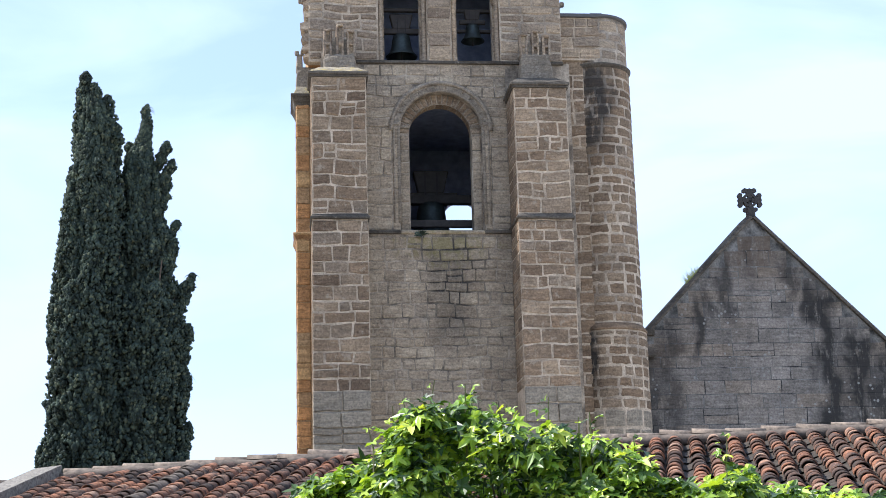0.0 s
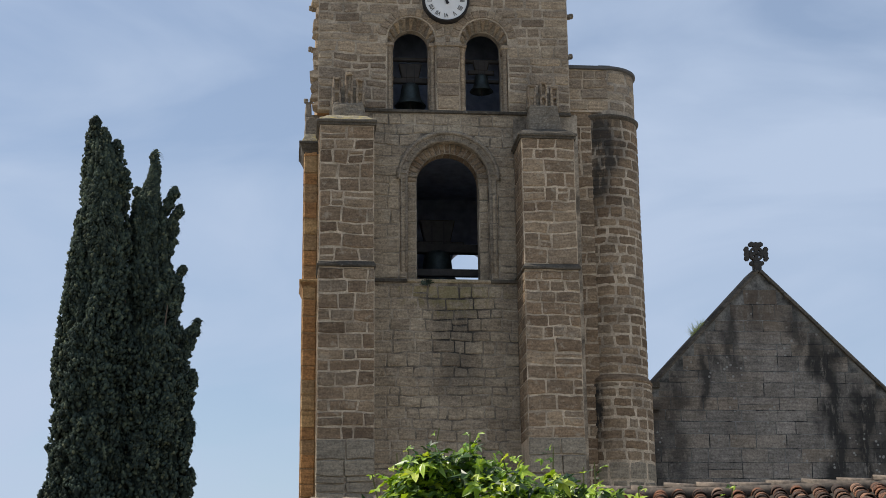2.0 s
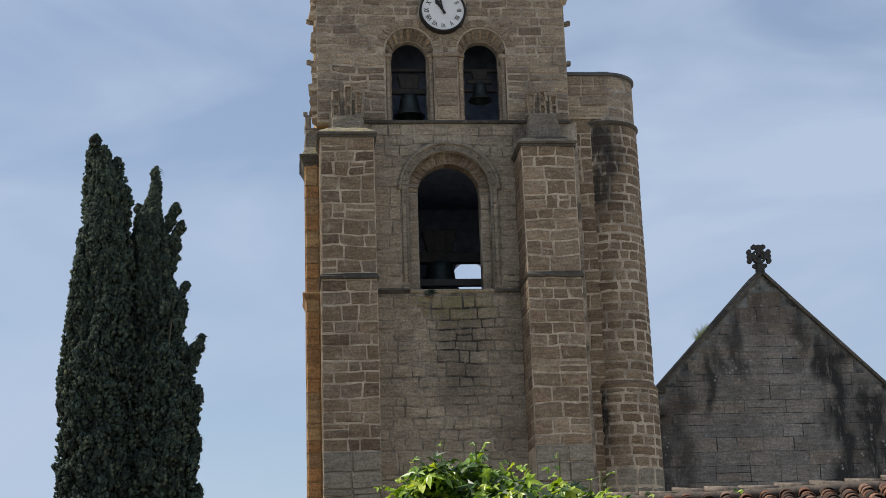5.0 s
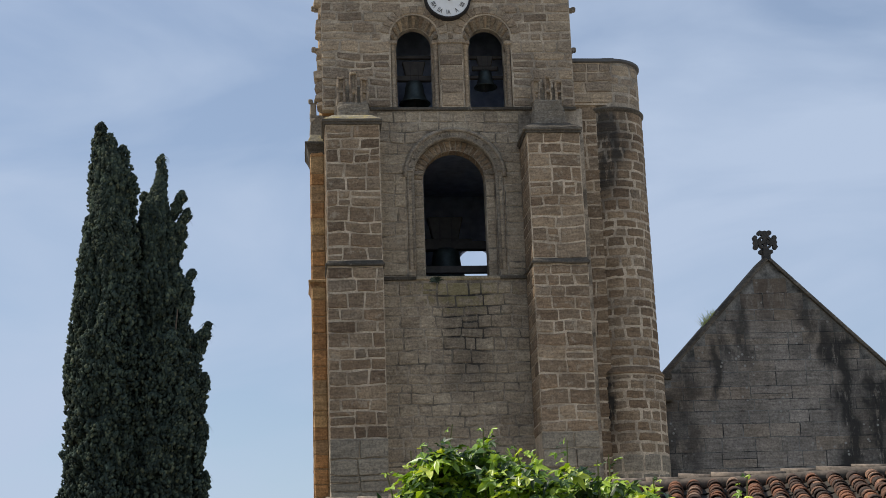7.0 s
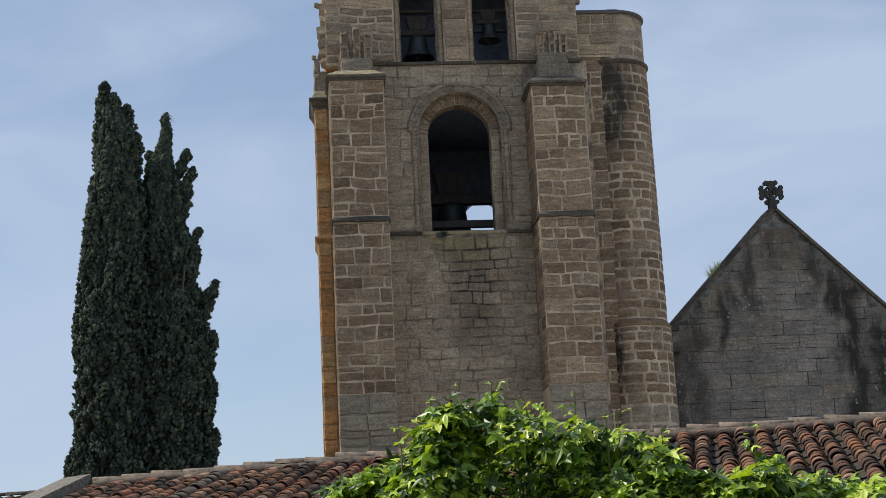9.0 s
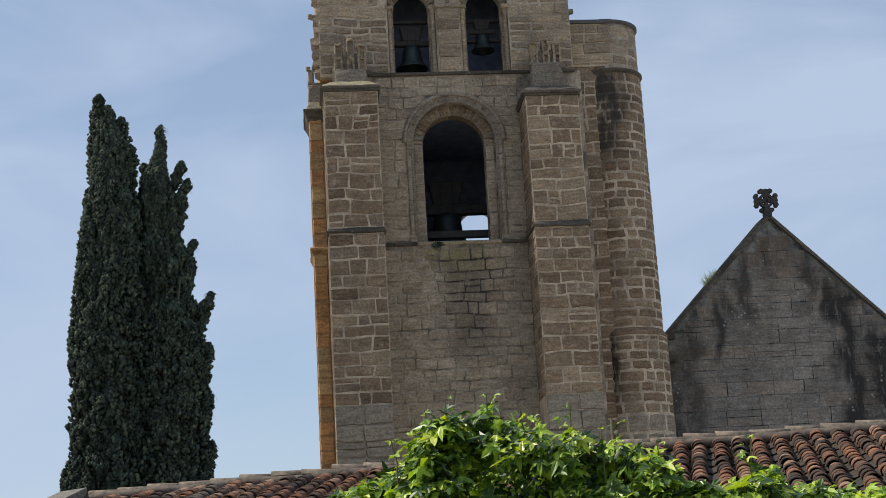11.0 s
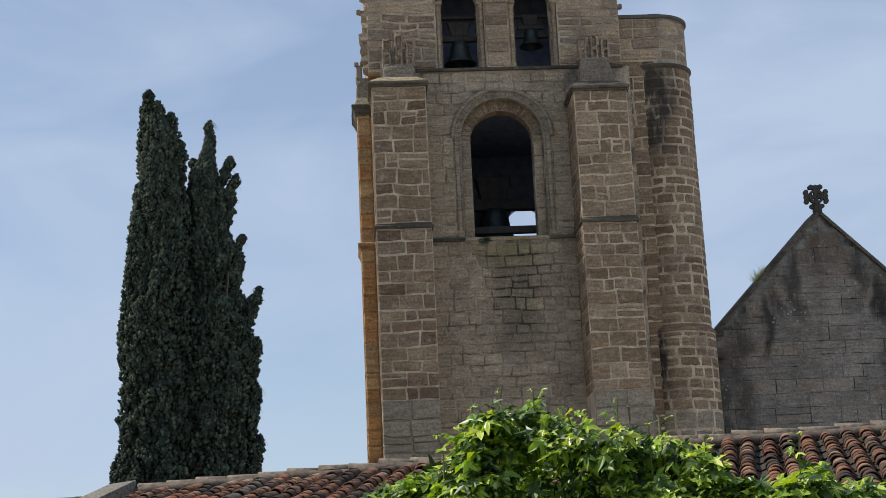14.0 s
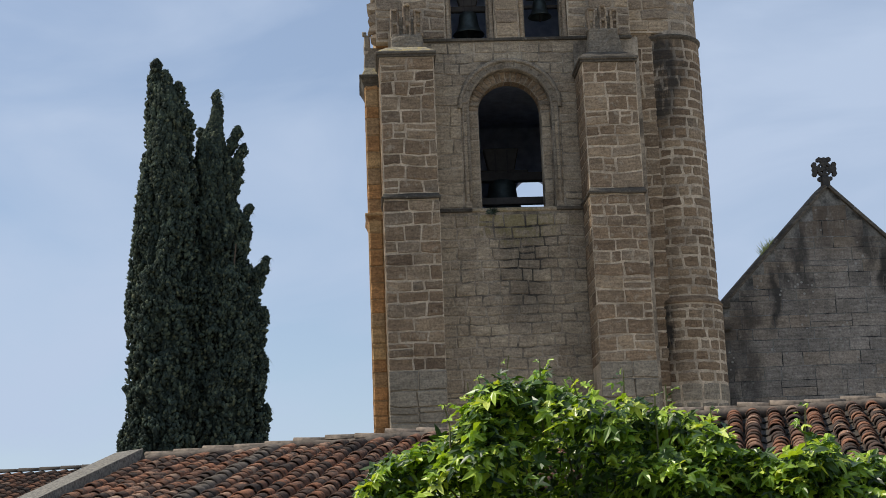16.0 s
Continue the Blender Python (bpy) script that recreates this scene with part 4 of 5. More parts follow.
for k in range(4):
    a = math.pi / 2 * k
    ca, sa = math.cos(a), math.sin(a)
    half_arm = [(0.06, 0.0), (0.065, 0.22), (0.12, 0.26), (0.18, 0.25), (0.235, 0.28), (0.235, 0.36), (0.16, 0.41), (0.07, 0.375)]
    arm = half_arm + [(0.0, 0.40)] + [(-u, w) for u, w in half_arm[::-1]]
    pts = [(cx + u * ca - v2 * sa, cz + u * sa + v2 * ca) for u, v2 in arm]
    lo = [bm.verts.new((x, GY + 0.01, z)) for x, z in pts]
    hi = [bm.verts.new((x, GY + 0.15, z)) for x, z in pts]
    bm.faces.new(lo)
    bm.faces.new(hi[::-1])
    for i in range(len(pts)):
        j = (i + 1) % len(pts)
        bm.faces.new((lo[j], lo[i], hi[i], hi[j]))
bmesh.ops.remove_doubles(bm, verts=bm.verts, dist=0.0005)
part("gable_cross", bm, M_CROSS, gable, "blackened carved stone cross finial")
# grass tuft on the coping
bm = bmesh.new()
r = random.Random(4)
for i in range(90):
    x, y = 12.34 + r.uniform(-0.16, 0.16), GY + r.uniform(0.0, 0.3)
    z = AZ - (AX - x) * 1.04 + 0.15
    tip = (x + r.uniform(-0.30, 0.14), y + r.uniform(-0.1, 0.1), z + r.uniform(0.10, 0.40))
    w = [bm.verts.new(p) for p in ((x - 0.012, y, z), (x + 0.012, y, z), tip)]
    bm.faces.new(w)
tagged(part("grass_tuft", bm, M_GRASS, None), "small dry grass tuft growing on the gable coping", "grass", kind="stuff").matrix_world = FACADE

# weed rooted under the arch sill
bm = bmesh.new()
r = random.Random(14)
for i in range(46):
    x, z = 3.22 + r.uniform(-0.06, 0.06), 12.58 + r.uniform(-0.04, 0.04)
    a = r.uniform(0, math.pi * 2)
    tip = (x + 0.24 * math.cos(a) * r.uniform(0.5, 1), WALL_Y - 0.12 - r.uniform(0, 0.12), z + 0.16 * math.sin(a) * r.uniform(0.4, 1))
    mid = ((x + tip[0]) / 2, WALL_Y - 0.12, (z + tip[2]) / 2 + 0.03)
    w = [bm.verts.new(p) for p in ((x, WALL_Y - 0.03, z), (mid[0] - 0.02, mid[1], mid[2] + 0.02), tip, (mid[0] + 0.02, mid[1], mid[2] - 0.02))]
    bm.faces.new(w)
tagged(part("weed", bm, M_CYPRESS, None), "small dark weed rooted in the wall under the arch sill", "weed", kind="stuff").matrix_world = FACADE

# ---- tiled cloister roof ----
UP_AZ, SLOPE = radians(8.48), math.tan(radians(14.4))
RIDGE_E = Vector((math.cos(UP_AZ), -math.sin(UP_AZ), 0))
DOWN = Vector((-math.sin(UP_AZ), -math.cos(UP_AZ), 0))
R0 = Vector((0, 20.6, 0))


def ridge_z(s):
    """Height of the old sagging ridge at s metres along it."""
    return EYE + 2.16 + 0.0165 * s - 0.0012 * s * s


def on_roof(s, d, h=0.0):
    """A point s along the ridge, d down the slope in plan, h above it."""
    p = R0 + RIDGE_E * s + DOWN * d
    return Vector((p.x, p.y, ridge_z(s) - SLOPE * d + h))


S0, S1, LENGTH = -5.75, 8.0, 4.6
house = thing("cloister_wing", "low building with an old curved clay tile roof", "building")
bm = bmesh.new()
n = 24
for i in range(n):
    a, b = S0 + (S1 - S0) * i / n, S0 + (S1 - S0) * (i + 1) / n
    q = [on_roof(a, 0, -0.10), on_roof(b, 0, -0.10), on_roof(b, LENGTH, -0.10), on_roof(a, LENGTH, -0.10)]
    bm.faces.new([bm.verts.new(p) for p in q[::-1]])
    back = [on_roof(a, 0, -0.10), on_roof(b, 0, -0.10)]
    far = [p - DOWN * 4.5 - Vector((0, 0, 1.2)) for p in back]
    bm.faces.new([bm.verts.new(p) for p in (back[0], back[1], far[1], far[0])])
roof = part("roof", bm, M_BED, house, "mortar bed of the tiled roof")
bm = bmesh.new()
for d in (LENGTH - 0.5, -4.2):
    for a, b in ((S0, S1),):
        z = 2.6
        q = [on_roof(a, d), on_roof(b, d)]
        lo0, lo1 = Vector((q[0].x, q[0].y, 0)), Vector((q[1].x, q[1].y, 0))
        hi0, hi1 = Vector((q[0].x, q[0].y, z)), Vector((q[1].x, q[1].y, z))
        t = DOWN * (-0.4 if d > 0 else 0.4)
        v = [bm.verts.new(p) for p in (lo0, lo1, hi1, hi0, lo0 + t, lo1 + t, hi1 + t, hi0 + t)]
        for f in ((0, 1, 2, 3), (5, 4, 7, 6), (3, 2, 6, 7), (1, 5, 6, 2), (4, 0, 3, 7)):
            bm.faces.new([v[i] for i in f])
part("wall", bm, M_RENDER, house, "plain lime-rendered wall")


def tile_mesh(name, length, r0, r1, thick, segs=7):
    """A half-round clay tile: narrow and tucked in at its upper end, wide and open at the lower one. Runs along -y."""
    vs, fs = [], []
    for y, r in ((0.0, r0), (-length, r1)):
        for t in (0.0, thick):
            for i in range(segs + 1):
                a = math.pi * i / segs
                vs.append(((r - t) * math.cos(a), y, (r - t) * math.sin(a) * 0.92))
    m = segs + 1
    for i in range(segs):
        fs.append((i, i + 1, 2 * m + i + 1, 2 * m + i))
        fs.append((m + i + 1, m + i, 3 * m + i, 3 * m + i + 1))
        fs.append((2 * m + i, 2 * m + i + 1, 3 * m + i + 1, 3 * m + i))
        fs.append((m + i, m + i + 1, i + 1, i))
    return vs, fs


PITCH, STEP = 0.25, 0.205
t_verts, t_faces = tile_mesh("tile", 0.40, 0.074, 0.096, 0.015)
tile_data = bpy.data.meshes.new("roof_tile")
tile_data.from_pydata(t_verts, [], t_faces)
tile_data.polygons.foreach_set("use_smooth", [True] * len(tile_data.polygons))
tile_data.materials.append(M_TILE)
rng = random.Random(31)
rest_v, rest_f = [], []
seam_v, seam_f = [], []
gutter_v, gutter_f = [], []
singles = 0
cols = int((S1 - S0 - 0.5) / PITCH)
slope_angle = math.atan(SLOPE)
base_rot = Matrix.Rotation(-UP_AZ, 4, "Z") @ Matrix.Rotation(slope_angle, 4, "X")
for c in range(cols):
    s = S0 + 0.52 + PITCH * c
    drift = 0.0
    off = rng.uniform(-0.05, 0.05)
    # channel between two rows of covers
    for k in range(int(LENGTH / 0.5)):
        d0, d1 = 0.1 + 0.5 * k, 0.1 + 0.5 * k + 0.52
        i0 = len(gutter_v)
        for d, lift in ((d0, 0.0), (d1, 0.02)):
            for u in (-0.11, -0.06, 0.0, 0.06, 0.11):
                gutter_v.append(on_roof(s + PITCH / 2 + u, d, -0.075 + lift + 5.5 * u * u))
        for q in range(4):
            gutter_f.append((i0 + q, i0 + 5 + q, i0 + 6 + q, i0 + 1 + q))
    for k in range(int((LENGTH - 0.1) / STEP)):
        d = 0.06 + off + STEP * k + rng.uniform(-0.025, 0.025)
        if rng.random() < 0.006:
            continue
        drift += rng.uniform(-0.006, 0.006)
        p = on_roof(s + drift + rng.uniform(-0.008, 0.008), max(d, 0.02), -0.012 + rng.uniform(-0.006, 0.010))
        m = Matrix.Translation(p) @ base_rot @ Matrix.Rotation(radians(rng.uniform(-2.5, 2.5)), 4, "Z") @ Matrix.Rotation(radians(-2.0 + rng.uniform(-1.0, 1.0)), 4, "X")
        if abs(s + 3.4) < PITCH / 2:
            i0 = len(seam_v)
            lump = m @ Matrix.Diagonal((1.2 + rng.uniform(-0.06, 0.06), 1.0, 1.25 + rng.uniform(-0.1, 0.1), 1.0))
            seam_v += [lump @ Vector(q) for q in t_verts]
            seam_f += [tuple(i0 + i for i in f) for f in t_faces]
        elif d < 1.75 and singles < 300 and -4.9 < s < 7.2 and (s < 0.2 or s > 2.6):
            ob = new("roof_tile", tile_data)
            ob.parent = roof
            ob.matrix_local = m
            singles += 1
        else:
            i0 = len(rest_v)
            rest_v += [m @ Vector(q) for q in t_verts]
            rest_f += [tuple(i0 + i for i in f) for f in t_faces]
tagged(link_mesh("roof_tiles", rest_v, rest_f, M_TILE, roof, "weathered red and brown clay tiles", True), kind="stuff")
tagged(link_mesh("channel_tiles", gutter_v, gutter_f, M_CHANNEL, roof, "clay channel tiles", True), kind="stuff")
tagged(link_mesh("mortared_tiles", seam_v, seam_f, M_BED, roof, "line of tiles smeared over with mortar", True), kind="stuff")
# ridge tiles
rv, rf = tile_mesh("ridge", 0.52, 0.062, 0.078, 0.018)
rng = random.Random(33)
s = S0 + 0.35
while s < S1 - 0.5:
    a, b = on_roof(s, 0, 0.0), on_roof(s + 0.46, 0, 0.0)
    way = (b - a).normalized()
    m = Matrix.Translation(a + Vector((0, 0, 0.035 + rng.uniform(-0.015, 0.015)))) @ way.to_track_quat("Y", "Z").to_matrix().to_4x4() @ Matrix.Translation((0, 0.5, 0)) @ Matrix.Rotation(radians(rng.uniform(-4, 4)), 4, "Z") @ Matrix.Rotation(radians(rng.uniform(-4.0, -0.5)), 4, "X")
    link_mesh("ridge_tile", [m @ Vector(q) for q in rv], rf, M_RIDGE, roof, "", True)
    s += 0.44 + rng.uniform(-0.02, 0.02)
bm = bmesh.new()
tube(bm, [on_roof(S0 + 0.3 + 0.25 * i, 0.05, 0.0 + rng.uniform(-0.02, 0.02)) for i in range(int((S1 - S0 - 0.5) / 0.25))], 0.085, 8)
part("ridge_bedding", bm, M_BED, roof, "crumbling mortar under the ridge", True)
# raised concrete verge
bm = bmesh.new()
sec = [(S0 - 0.12, -0.3), (S0 - 0.12, 0.15), (S0 + 0.28, 0.17), (S0 + 0.30, -0.12)]
for i in range(20):
    d0, d1 = LENGTH * i / 20, LENGTH * (i + 1) / 20
    lo = [bm.verts.new(on_roof(u + 0.035 * d0, d0, h)) for u, h in sec]
    hi = [bm.verts.new(on_roof(u + 0.035 * d1, d1, h)) for u, h in sec]
    for k in range(3):
        bm.faces.new((lo[k], lo[k + 1], hi[k + 1], hi[k]))
    if i == 0:
        bm.faces.new(lo[::-1])
    if i == 19:
        bm.faces.new(hi)
bmesh.ops.remove_doubles(bm, verts=bm.verts, dist=0.001)
part("verge_coping", bm, M_CONCRETE, house, "rough mossy concrete verge")

# farther lower roof past the verge
far_house = thing("far_wing", "farther low wing with a dark clay tile roof", "building")
FR = Vector((-10.0, 31.0, EYE + 0.0915 * 31.0))
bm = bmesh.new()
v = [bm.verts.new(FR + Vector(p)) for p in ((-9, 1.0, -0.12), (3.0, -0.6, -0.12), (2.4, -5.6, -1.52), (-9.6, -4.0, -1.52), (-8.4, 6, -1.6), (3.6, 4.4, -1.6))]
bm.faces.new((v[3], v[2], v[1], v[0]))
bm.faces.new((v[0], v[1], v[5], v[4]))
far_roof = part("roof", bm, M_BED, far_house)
fe = Vector((12.0, -1.6, 0)).normalized()
fd = Vector((-0.6, -5.0, -1.4)).normalized()
f_rot = Matrix((fe, -fd, fe.cross(-fd))).transposed().to_4x4()
fv, ff = [], []
for c in range(48):
    for k in range(21):
        p = FR + Vector((-9, 1.0, -0.09)) + fe * (0.25 * c) + fd * (0.24 * k + rng.uniform(-0.02, 0.02))
        m = Matrix.Translation(p) @ f_rot @ Matrix.Rotation(radians(-2 + rng.uniform(-1, 1)), 4, "X")
        i0 = len(fv)
        fv += [m @ Vector(q) for q in t_verts]
        ff += [tuple(i0 + i for i in f) for f in t_faces]
tagged(link_mesh("roof_tiles", fv, ff, M_OLDTILE, far_roof, "weathered dark clay tiles", True), kind="stuff")
for c in range(26):
    a = FR + Vector((-9, 1.0, -0.02)) + fe * (0.46 * c)
    m = Matrix.Translation(a) @ fe.to_track_quat("Y", "Z").to_matrix().to_4x4() @ Matrix.Translation((0, 0.5, 0))
    link_mesh("ridge_tile", [m @ Vector(q) for q in rv], rf, M_CHANNEL, far_roof, "", True)
bm = bmesh.new()
add_box(bm, FR.x - 9, FR.x + 2.4, FR.y - 4.4, FR.y - 4.0, 0, FR.z - 1.3)
add_box(bm, FR.x - 8, FR.x + 3, FR.y + 3.6, FR.y + 4.0, 0, FR.z - 1.2)
part("wall", bm, M_RENDER, far_house)


# ---- cypresses ----
def cypress(x, y, outline, seed, plumes, loose, label):
    """A columnar cypress: trunk, and a crown of thousands of upright sprays on an uneven column; outline: (height, axis offset, half width) from the foot up; plumes: side leaders (x0, z0, x1, z1, y, thickness)."""
    r = random.Random(seed)
    zs, axis, half = (np.array(q) for q in zip(*outline))
    half = half * 0.91
    height = zs[-1]
    width = 2 * max(half)

    def axis_at(z):
        return float(np.interp(z, zs, axis))

    tree = thing("cypress", label, "tree", pose(x, y, 0), group="pair of cypresses")
    bm = bmesh.new()
    tube(bm, [(axis_at(h), 0, h) for h in np.linspace(0, height * 0.8, 12)], 0.26, 10, 0.02)
    trunk = part("trunk", bm, M_BARK, tree, "straight brown trunk")
    bm = bmesh.new()
    for i in range(26):
        z = 1.0 + (height - 5.5) * i / 26
        a = r.uniform(0, 2 * math.pi)
        q = float(np.interp(z, zs, half))
        tube(bm, [(axis_at(z), 0, z), (axis_at(z) + 0.5 * q * math.cos(a), 0.5 * q * math.sin(a), z + 0.8), (axis_at(z) + 0.8 * q * math.cos(a), 0.8 * q * math.sin(a), z + 2.0)], 0.06, 5, 0.015)
    part("limb", bm, M_BARK, tree)
    verts, faces = [], []

    def spray(p, size, out):
        """A rounded clump of scaly foliage with a few twig tips standing out of it."""
        tall = r.uniform(0.7, 1.15)
        seed_at = Vector((r.uniform(0, 50), r.uniform(0, 50), r.uniform(0, 50)))
        i0 = len(verts)
        for z, q in ((-0.5, 0.22), (0.0, 0.5), (0.5, 0.2)):
            for k in range(5):
                a = 2 * math.pi * (k + z) / 5
                v = Vector((q * math.cos(a), q * math.sin(a), z * tall))
                verts.append(p + (v + noise.noise_vector(v * 2.4 + seed_at) * 0.22 + out * z * 0.2) * size)
        for u in range(2):
            for k in range(5):
                j = (k + 1) % 5
                faces.append((i0 + 5 * u + k, i0 + 5 * u + j, i0 + 5 * u + 5 + j, i0 + 5 * u + 5 + k))
        faces.append(tuple(i0 + 10 + k for k in range(5)))
        for _ in range(3):
            a, z = r.uniform(0, 2 * math.pi), r.uniform(-0.3, 0.5)
            off = Vector((0.42 * math.cos(a), 0.42 * math.sin(a), z * tall)) * size
            way = Vector((1.1 * math.cos(a), 1.1 * math.sin(a), r.uniform(0.2, 1.0))).normalized()
            ln = size * r.uniform(0.35, 0.75)
            rad = ln * 0.18
            s1 = way.cross(Vector((1, 0.3, 0))).normalized()
            s2 = way.cross(s1)
            i0 = len(verts)
            verts.extend((p + off - way * ln * 0.3 + s1 * rad, p + off - way * ln * 0.3 - s1 * rad * 0.6 + s2 * rad, p + off - way * ln * 0.3 - s1 * rad * 0.6 - s2 * rad, p + off + way * ln * 0.7))
            faces.extend(((i0, i0 + 1, i0 + 3), (i0 + 1, i0 + 2, i0 + 3), (i0 + 2, i0, i0 + 3)))

    def radius(a, z):
        lump = 1 + 0.20 * noise.noise(Vector((math.cos(a) * 1.6 + seed, math.sin(a) * 1.6, z * 0.55))) + 0.30 * noise.noise(Vector((math.cos(a) * 3.5 + seed, math.sin(a) * 3.5, z * 1.3))) + 0.40 * noise.noise(Vector((math.cos(a) * 7 + seed, math.sin(a) * 7, z * 3.4)))
        return float(np.interp(z, zs, half)) * min(lump, 1.12)

    count = int(height * width * 1350)
    for _ in range(count):
        z = 0.4 + (height - 0.5) * r.random()
        a = r.uniform(0, 2 * math.pi)
        # thinner on the far side and near the foot, hidden behind the roof
        if r.random() > (0.35 if math.sin(a) > 0.35 else 1.0) * (0.3 if z < 4.3 else 1.0):
            continue
        rr = radius(a, z) * (0.98 - 0.22 * r.random() ** 2)
        if r.random() < loose * 0.08:
            rr *= r.uniform(1.0, 1.05)
        out = Vector((math.cos(a), math.sin(a), 0))
        spray(Vector((axis_at(z), 0, z)) + out * rr, r.uniform(0.055, 0.115), out)
    for x0, z0, x1, z1, y0, thick in plumes:
        for _ in range(int(260 + 2600 * thick * (z1 - z0))):
            t = r.random()
            w = thick * min(1.0, 0.5 + 0.9 * math.sqrt(max(0.0, 1 - t))) * min(1.0, math.sqrt(11 * (1.01 - t))) * (1 + 0.4 * noise.noise(Vector((9 * t * (z1 - z0), seed, x1))))
            a, q = r.uniform(0, 2 * math.pi), w * math.sqrt(r.random())
            sway = 0.05 * noise.noise(Vector((seed, 5 * t, x1)))
            p = Vector((x0 + (x1 - x0) * t ** 0.8 + sway + q * math.cos(a), y0 + q * math.sin(a), z0 + (z1 - z0) * t))
            spray(p, r.uniform(0.045, 0.09), Vector((math.copysign(1.0, x1 - x0), 0, 0)))
        # limp twigs hanging out of the plume's tip
        for _ in range(int(4 * loose)):
            t = r.uniform(0.55, 1.0)
            side = math.copysign(1.0, x1 - x0) if r.random() < 0.75 else -math.copysign(1.0, x1 - x0)
            p = Vector((x0 + (x1 - x0) * t, y0 + r.uniform(-0.08, 0.08), z0 + (z1 - z0) * t))
            ln = r.uniform(0.07, 0.2)
            rise = r.uniform(0.15, 0.6)
            last = None
            for j in range(6):
                u = j / 5
                c = p + Vector((side * ln * (0.25 + 0.9 * u), 0.1 * ln * u, ln * (rise * u * 1.6 - 1.3 * u * u)))
                w = 0.012 * (1.15 - u)
                i0 = len(verts)
                verts.extend((c + Vector((0, 0, w)), c + Vector((0, w, -w)), c + Vector((0, -w, -w))))
                if last is not None:
                    for q in range(3):
                        faces.append((last + q, last + (q + 1) % 3, i0 + (q + 1) % 3, i0 + q))
                last = i0
    # shaded inner mass of old twigs
    ring = 20
    i0 = len(verts)
    levels = np.linspace(0.6, height * 0.93, 60)
    for z in levels:
        for k in range(ring):
            a = 2 * math.pi * k / ring
            q = radius(a, z) * 0.78
            verts.append(Vector((axis_at(z) + q * math.cos(a), q * math.sin(a), z)))
    for u in range(len(levels) - 1):
        for k in range(ring):
            faces.append((i0 + u * ring + k, i0 + u * ring + (k + 1) % ring, i0 + (u + 1) * ring + (k + 1) % ring, i0 + (u + 1) * ring + k))
    tagged(link_mesh("crown", verts, faces, M_CYPRESS, tree, "dense dark green sprays of scaly foliage", True), kind="stuff")
    return tree


cypress(-8.54, 36.0, [(0.0, 0.0, 1.0), (5.3, -0.10, 1.06), (6.2, -0.01, 0.97), (8.85, -0.02, 0.95), (10.2, 0.02, 0.85), (11.7, 0.04, 0.72), (12.5, 0.015, 0.62), (13.1, 0.05, 0.54), (13.7, 0.02, 0.50),
                      (14.1, -0.03, 0.40), (14.4, -0.12, 0.22), (14.6, -0.2, 0.08)], 2,
        [(-0.34, 13.5, -0.24, 15.03, -0.1, 0.18), (0.05, 13.3, 0.0, 14.70, -0.15, 0.19), (0.26, 13.0, 0.29, 14.42, 0.0, 0.20), (-0.40, 12.9, -0.42, 14.1, 0.1, 0.16), (0.44, 12.5, 0.50, 13.7, 0.05, 0.17),
         (-0.1, 11.6, -0.05, 13.0, -0.45, 0.2), (0.3, 11.3, 0.25, 12.7, -0.5, 0.2), (-0.45, 10.4, -0.42, 11.8, -0.45, 0.2)], 0.6,
        "tall dense dark green columnar cypress")
cypress(-7.27, 36.6, [(0.0, 0.0, 1.0), (5.5, -0.02, 1.02), (8.1, -0.02, 1.0), (8.8, -0.02, 0.97), (9.5, -0.05, 0.84), (10.1, -0.12, 0.70), (10.66, -0.07, 0.72), (11.26, -0.14, 0.54), (11.75, -0.18, 0.50),
                      (12.3, -0.22, 0.52), (12.9, -0.28, 0.36), (13.3, -0.20, 0.20), (13.6, -0.16, 0.12), (14.0, -0.13, 0.05)], 7,
        [(-0.15, 12.6, -0.11, 14.36, 0.0, 0.13), (0.05, 12.5, 0.42, 13.38, 0.0, 0.15), (0.15, 12.0, 0.56, 12.88, -0.05, 0.15), (-0.42, 12.5, -0.54, 13.38, 0.0, 0.13), (0.28, 11.6, 0.42, 12.42, 0.0, 0.14),
         (0.30, 10.6, 0.70, 11.32, 0.0, 0.12), (0.44, 9.8, 0.62, 10.85, -0.1, 0.15), (0.50, 8.6, 0.90, 9.75, 0.0, 0.18), (0.78, 9.0, 1.08, 9.98, 0.05, 0.12), (0.80, 7.5, 1.0, 8.7, 0.0, 0.16),
         (0.82, 6.3, 1.0, 7.5, -0.1, 0.15), (0.82, 5.1, 1.04, 6.3, 0.0, 0.15), (-0.05, 6.2, 0.0, 7.02, -1.0, 0.14), (0.2, 8.4, 0.3, 9.6, -0.75, 0.2), (0.5, 6.8, 0.55, 8.0, -0.75, 0.2)], 3.0,
        "slightly shorter ragged dark green cypress")


# ---- climbing vine ----
def leaf_outline():
    """A palmate leaf of five pointed lobes, about one unit across, its stalk at the origin, its tip along +y."""
    pts = [(0.0, 0.0)]
    for deg, rad in ((-66, 0.34), (-42, 0.54), (-18, 0.38), (4, 0.64), (22, 0.82), (40, 0.62), (58, 0.37), (76, 0.68), (90, 1.1),
                     (104, 0.68), (122, 0.37), (140, 0.62), (158, 0.82), (176, 0.64), (198, 0.38), (222, 0.54), (246, 0.34)):
        a = radians(deg)
        pts.append((rad * math.cos(a) * 0.95, 0.18 + rad * math.sin(a) * 0.85))
    return pts


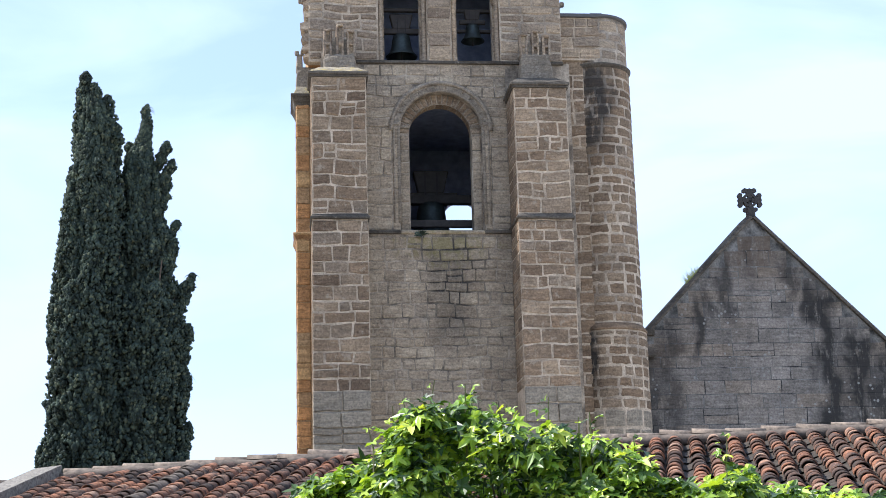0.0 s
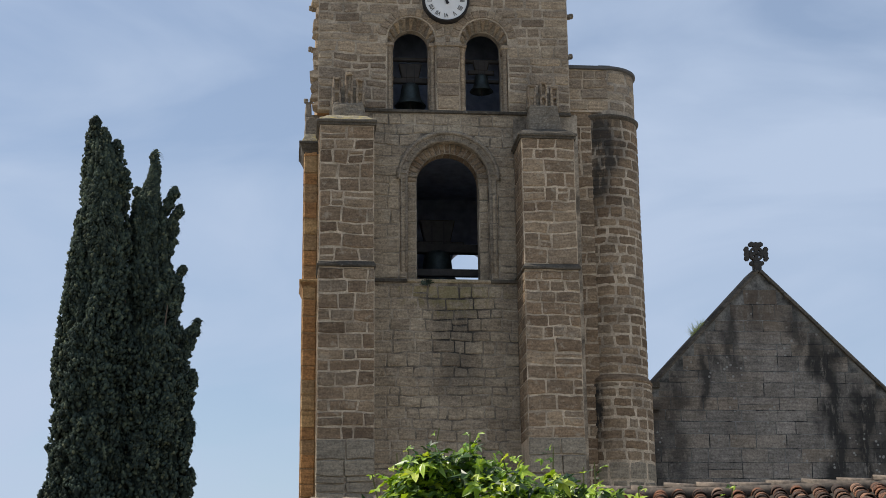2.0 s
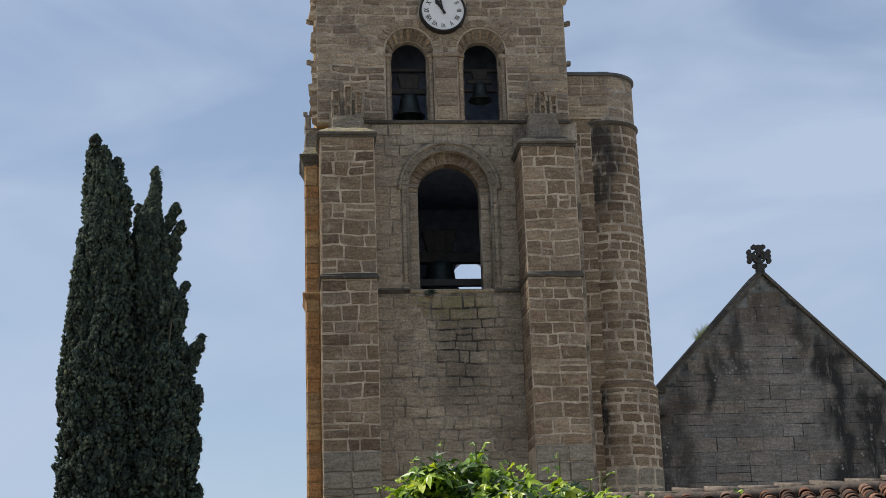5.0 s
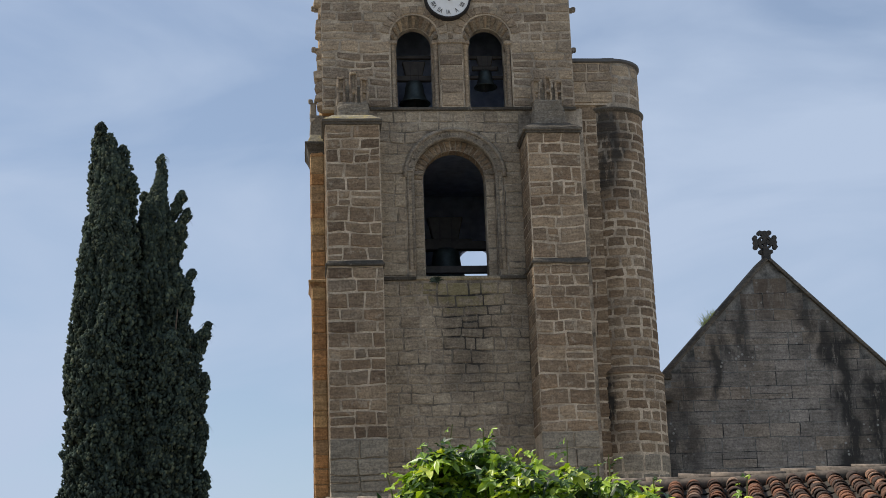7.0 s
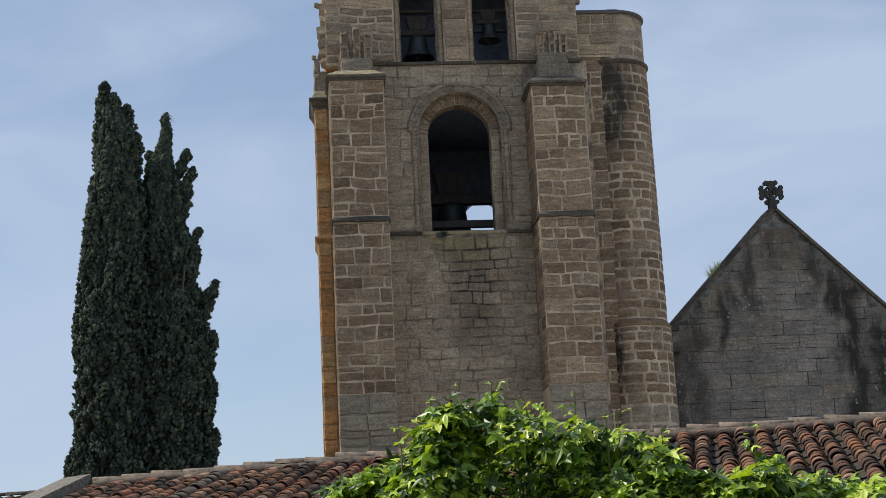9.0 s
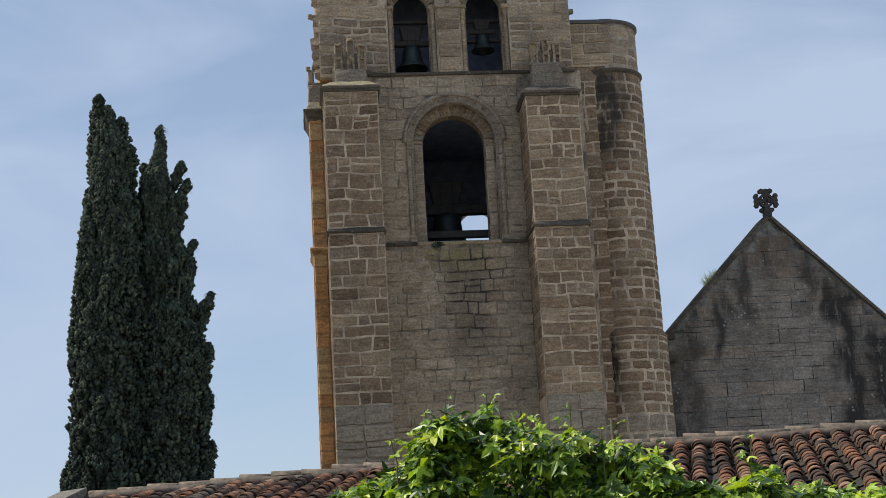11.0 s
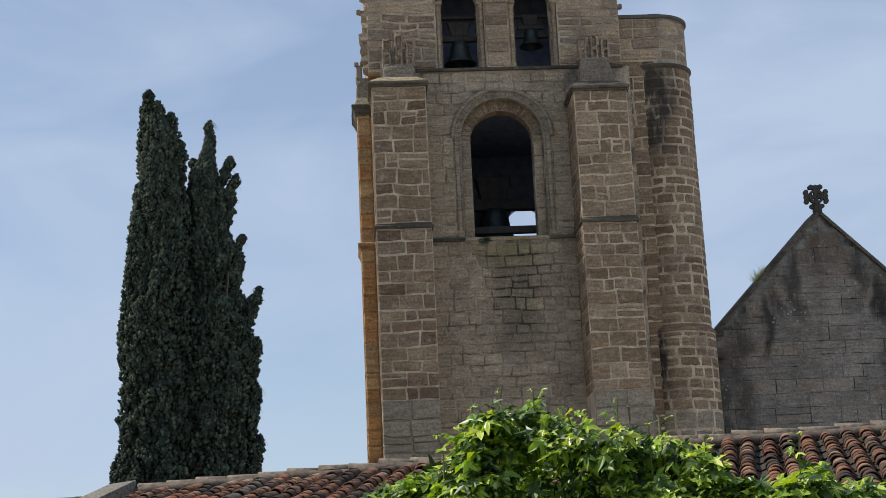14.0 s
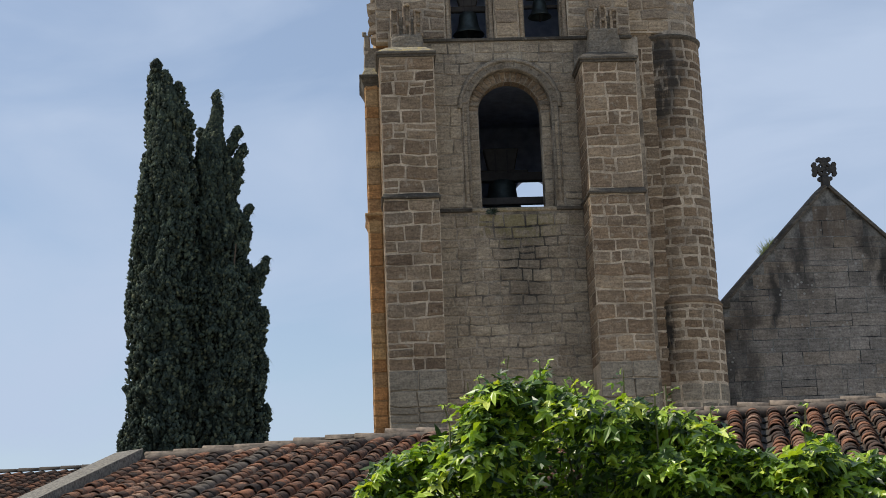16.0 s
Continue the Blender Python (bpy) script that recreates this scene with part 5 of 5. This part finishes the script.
def make_leaf(fold, droop, wave):
    pts = leaf_outline()
    vs = [Vector((0, 0.18, 0))]
    for i, (x, y) in enumerate(pts):
        vs.append(Vector((x, y, -droop * (x * x + (y - 0.2) ** 2) + fold * abs(x) + (wave if i % 3 == 0 else -wave) * 0.5)))
    fs = [(0, 1 + i, 1 + (i + 1) % len(pts)) for i in range(len(pts))]
    return vs, fs


r = random.Random(77)
LEAVES = [make_leaf(r.uniform(-0.15, 0.6), r.uniform(0.2, 0.85), r.uniform(0.05, 0.18)) for _ in range(6)]
leaf_data = []
for vs, fs in LEAVES:
    me = bpy.data.meshes.new("leaf")
    me.from_pydata([tuple(v) for v in vs], [], fs)
    me.materials.append(M_LEAF)
    leaf_data.append(me)

TOP = [(1.027 * x, 1.558 + 1.027 * (z - 1.6)) for x, z in (
    (-1.3, 1.4), (-1.0, 1.82), (-0.88, 2.03), (-0.8, 2.16), (-0.72, 2.28), (-0.55, 2.32), (-0.44, 2.36), (-0.32, 2.44), (-0.25, 2.57), (-0.12, 2.65), (-0.04, 2.65), (0.01, 2.61), (0.08, 2.67), (0.12, 2.65),
    (0.19, 2.59), (0.25, 2.60), (0.33, 2.59), (0.38, 2.51), (0.45, 2.53), (0.52, 2.55), (0.57, 2.50), (0.64, 2.53), (0.73, 2.48), (0.89, 2.45), (0.94, 2.40), (0.98, 2.32), (1.22, 2.29),
    (1.28, 2.30), (1.35, 2.37), (1.44, 2.28), (1.72, 2.25), (2.1, 2.2), (2.5, 1.9))]


def vine_top(x):
    if x <= TOP[0][0]:
        return TOP[0][1]
    for (a, za), (b, zb) in zip(TOP, TOP[1:]):
        if x <= b:
            return za + (zb - za) * (x - a) / (b - a)
    return TOP[-1][1]


vine = thing("climbing_vine", "bushy climbing vine with large bright green lobed leaves", "vine", pose(0.4, 7.5, 0))
bm = bmesh.new()
tube(bm, [(-0.1, 0.1, 0), (-0.05, 0.05, 0.5), (0.08, 0.0, 1.0), (0.02, 0.05, 1.5), (0.1, 0.1, 1.9)], 0.07, 9, 0.035)
part("trunk", bm, M_BARK, vine, "twisted brown vine trunk", True)
stems = []
for i in range(34):
    x = r.uniform(-1.4, 1.7)
    zt = vine_top(x + 0.4)
    y = r.uniform(0.15, 0.75)
    stems.append([(0.05 + r.uniform(-0.1, 0.1), 0.05, 1.3 + r.uniform(0, 0.3)), (x * 0.55, y * 0.6, 1.6 + r.uniform(0, 0.2)), (x, y, zt - r.uniform(0.05, 0.3))])
for pts in stems:
    bm = bmesh.new()
    tube(bm, pts, 0.012, 5, 0.004)
    part("stem", bm, M_STEM, vine)
SHOOTS = [(-0.09, 2.6, 2.76), (0.09, 2.6, 2.73), (0.50, 2.5, 2.66), (0.71, 2.42, 2.58), (1.37, 2.28, 2.46), (-0.27, 2.5, 2.64), (-0.37, 2.42, 2.53), (0.27, 2.52, 2.63), (0.64, 2.42, 2.54), (0.93, 2.36, 2.46), (-0.20, 2.55, 2.68)]
leaf_places = []
for x, z0, z1 in SHOOTS:
    y = r.uniform(-0.05, 0.15)
    tip = (x - 0.4 + r.uniform(-0.03, 0.03), y, z1)
    bm = bmesh.new()
    tube(bm, [(x - 0.4, y, z0 - 0.25), (x - 0.4, y + 0.02, z0), tip], 0.006, 5, 0.003)
    part("stem", bm, M_STEM, vine)
    for _ in range(6):
        t = r.random()
        leaf_places.append((Vector((x - 0.4 + r.uniform(-0.05, 0.05), y + r.uniform(-0.04, 0.04), z0 + (z1 - z0) * t)), r.uniform(0.03, 0.065) * (1.5 - t), True))
for _ in range(28000):
    x = r.uniform(-1.35, 2.5)
    depth = r.random() ** 1.1 * 1.15
    # a mound: the lower, the nearer to the front, in uneven clumps
    y = 0.0 - 0.38 * depth - 0.2 * max(0.0, min(x, 1.6) - 0.3) + 0.34 * noise.noise(Vector((x * 3.2, 0.3, depth * 4.5)))
    y += abs(r.gauss(0, 0.2)) if r.random() < 0.55 else r.uniform(0.1, 1.2)
    zt = vine_top(x) - 0.08 * max(0.0, min(x, 1.0)) + 0.03 * noise.noise(Vector((x * 4, y * 3, 0))) + 0.07 * noise.noise(Vector((x * 13, y * 9, 4.0))) - 0.22 * max(0.0, (y - 0.25) / 0.8) ** 2 + 0.07 * min(y, 0.5)
    z = zt - depth
    if z < 1.0:
        continue
    # hollows in the foliage
    if noise.noise(Vector((x * 2.6, y * 1.2, z * 3.2))) < -0.22 and depth > 0.09 and y < 0.15 and x < 1.1:
        continue
    # the deep shaded gap under the crown of the mound
    if y < 0.45 and ((x - 0.18) / 0.34) ** 2 + ((z - 2.06) / 0.32) ** 2 < 1 + 0.8 * noise.noise(Vector((x * 5, y * 3, z * 6))) and r.random() < 0.9:
        continue
    leaf_places.append((Vector((x - 0.4, y, z)), r.uniform(0.042, 0.08) * (1.35 if r.random() < 0.25 else 1.0), False))
rest_v, rest_f, singles = [], [], 0
for i, (p, size, shoot) in enumerate(leaf_places):
    tip = Vector((r.gauss(0, 0.75), -0.6 + r.gauss(0, 0.5), r.gauss(0.15 if shoot else -0.2, 0.25))).normalized()
    face = Vector((r.gauss(-0.3, 0.36), r.gauss(-0.5, 0.36), 0.85))
    face = (face - tip * face.dot(tip)).normalized()
    m = Matrix.Translation(p) @ Matrix((tip.cross(face), tip, face)).transposed().to_4x4() @ Matrix.Scale(size, 4)
    k = r.randrange(6)
    if singles < 300 and (shoot or (p.y < -0.05 and p.z > vine_top(p.x + 0.4) - 0.35)):
        ob = new("leaf", leaf_data[k])
        ob.parent = vine
        ob.matrix_local = m
        singles += 1
    else:
        vs, fs = LEAVES[k]
        i0 = len(rest_v)
        rest_v += [m @ q for q in vs]
        rest_f += [tuple(i0 + j for j in f) for f in fs]
tagged(link_mesh("foliage", rest_v, rest_f, M_LEAF, vine, "dense bright green lobed leaves"), kind="stuff")
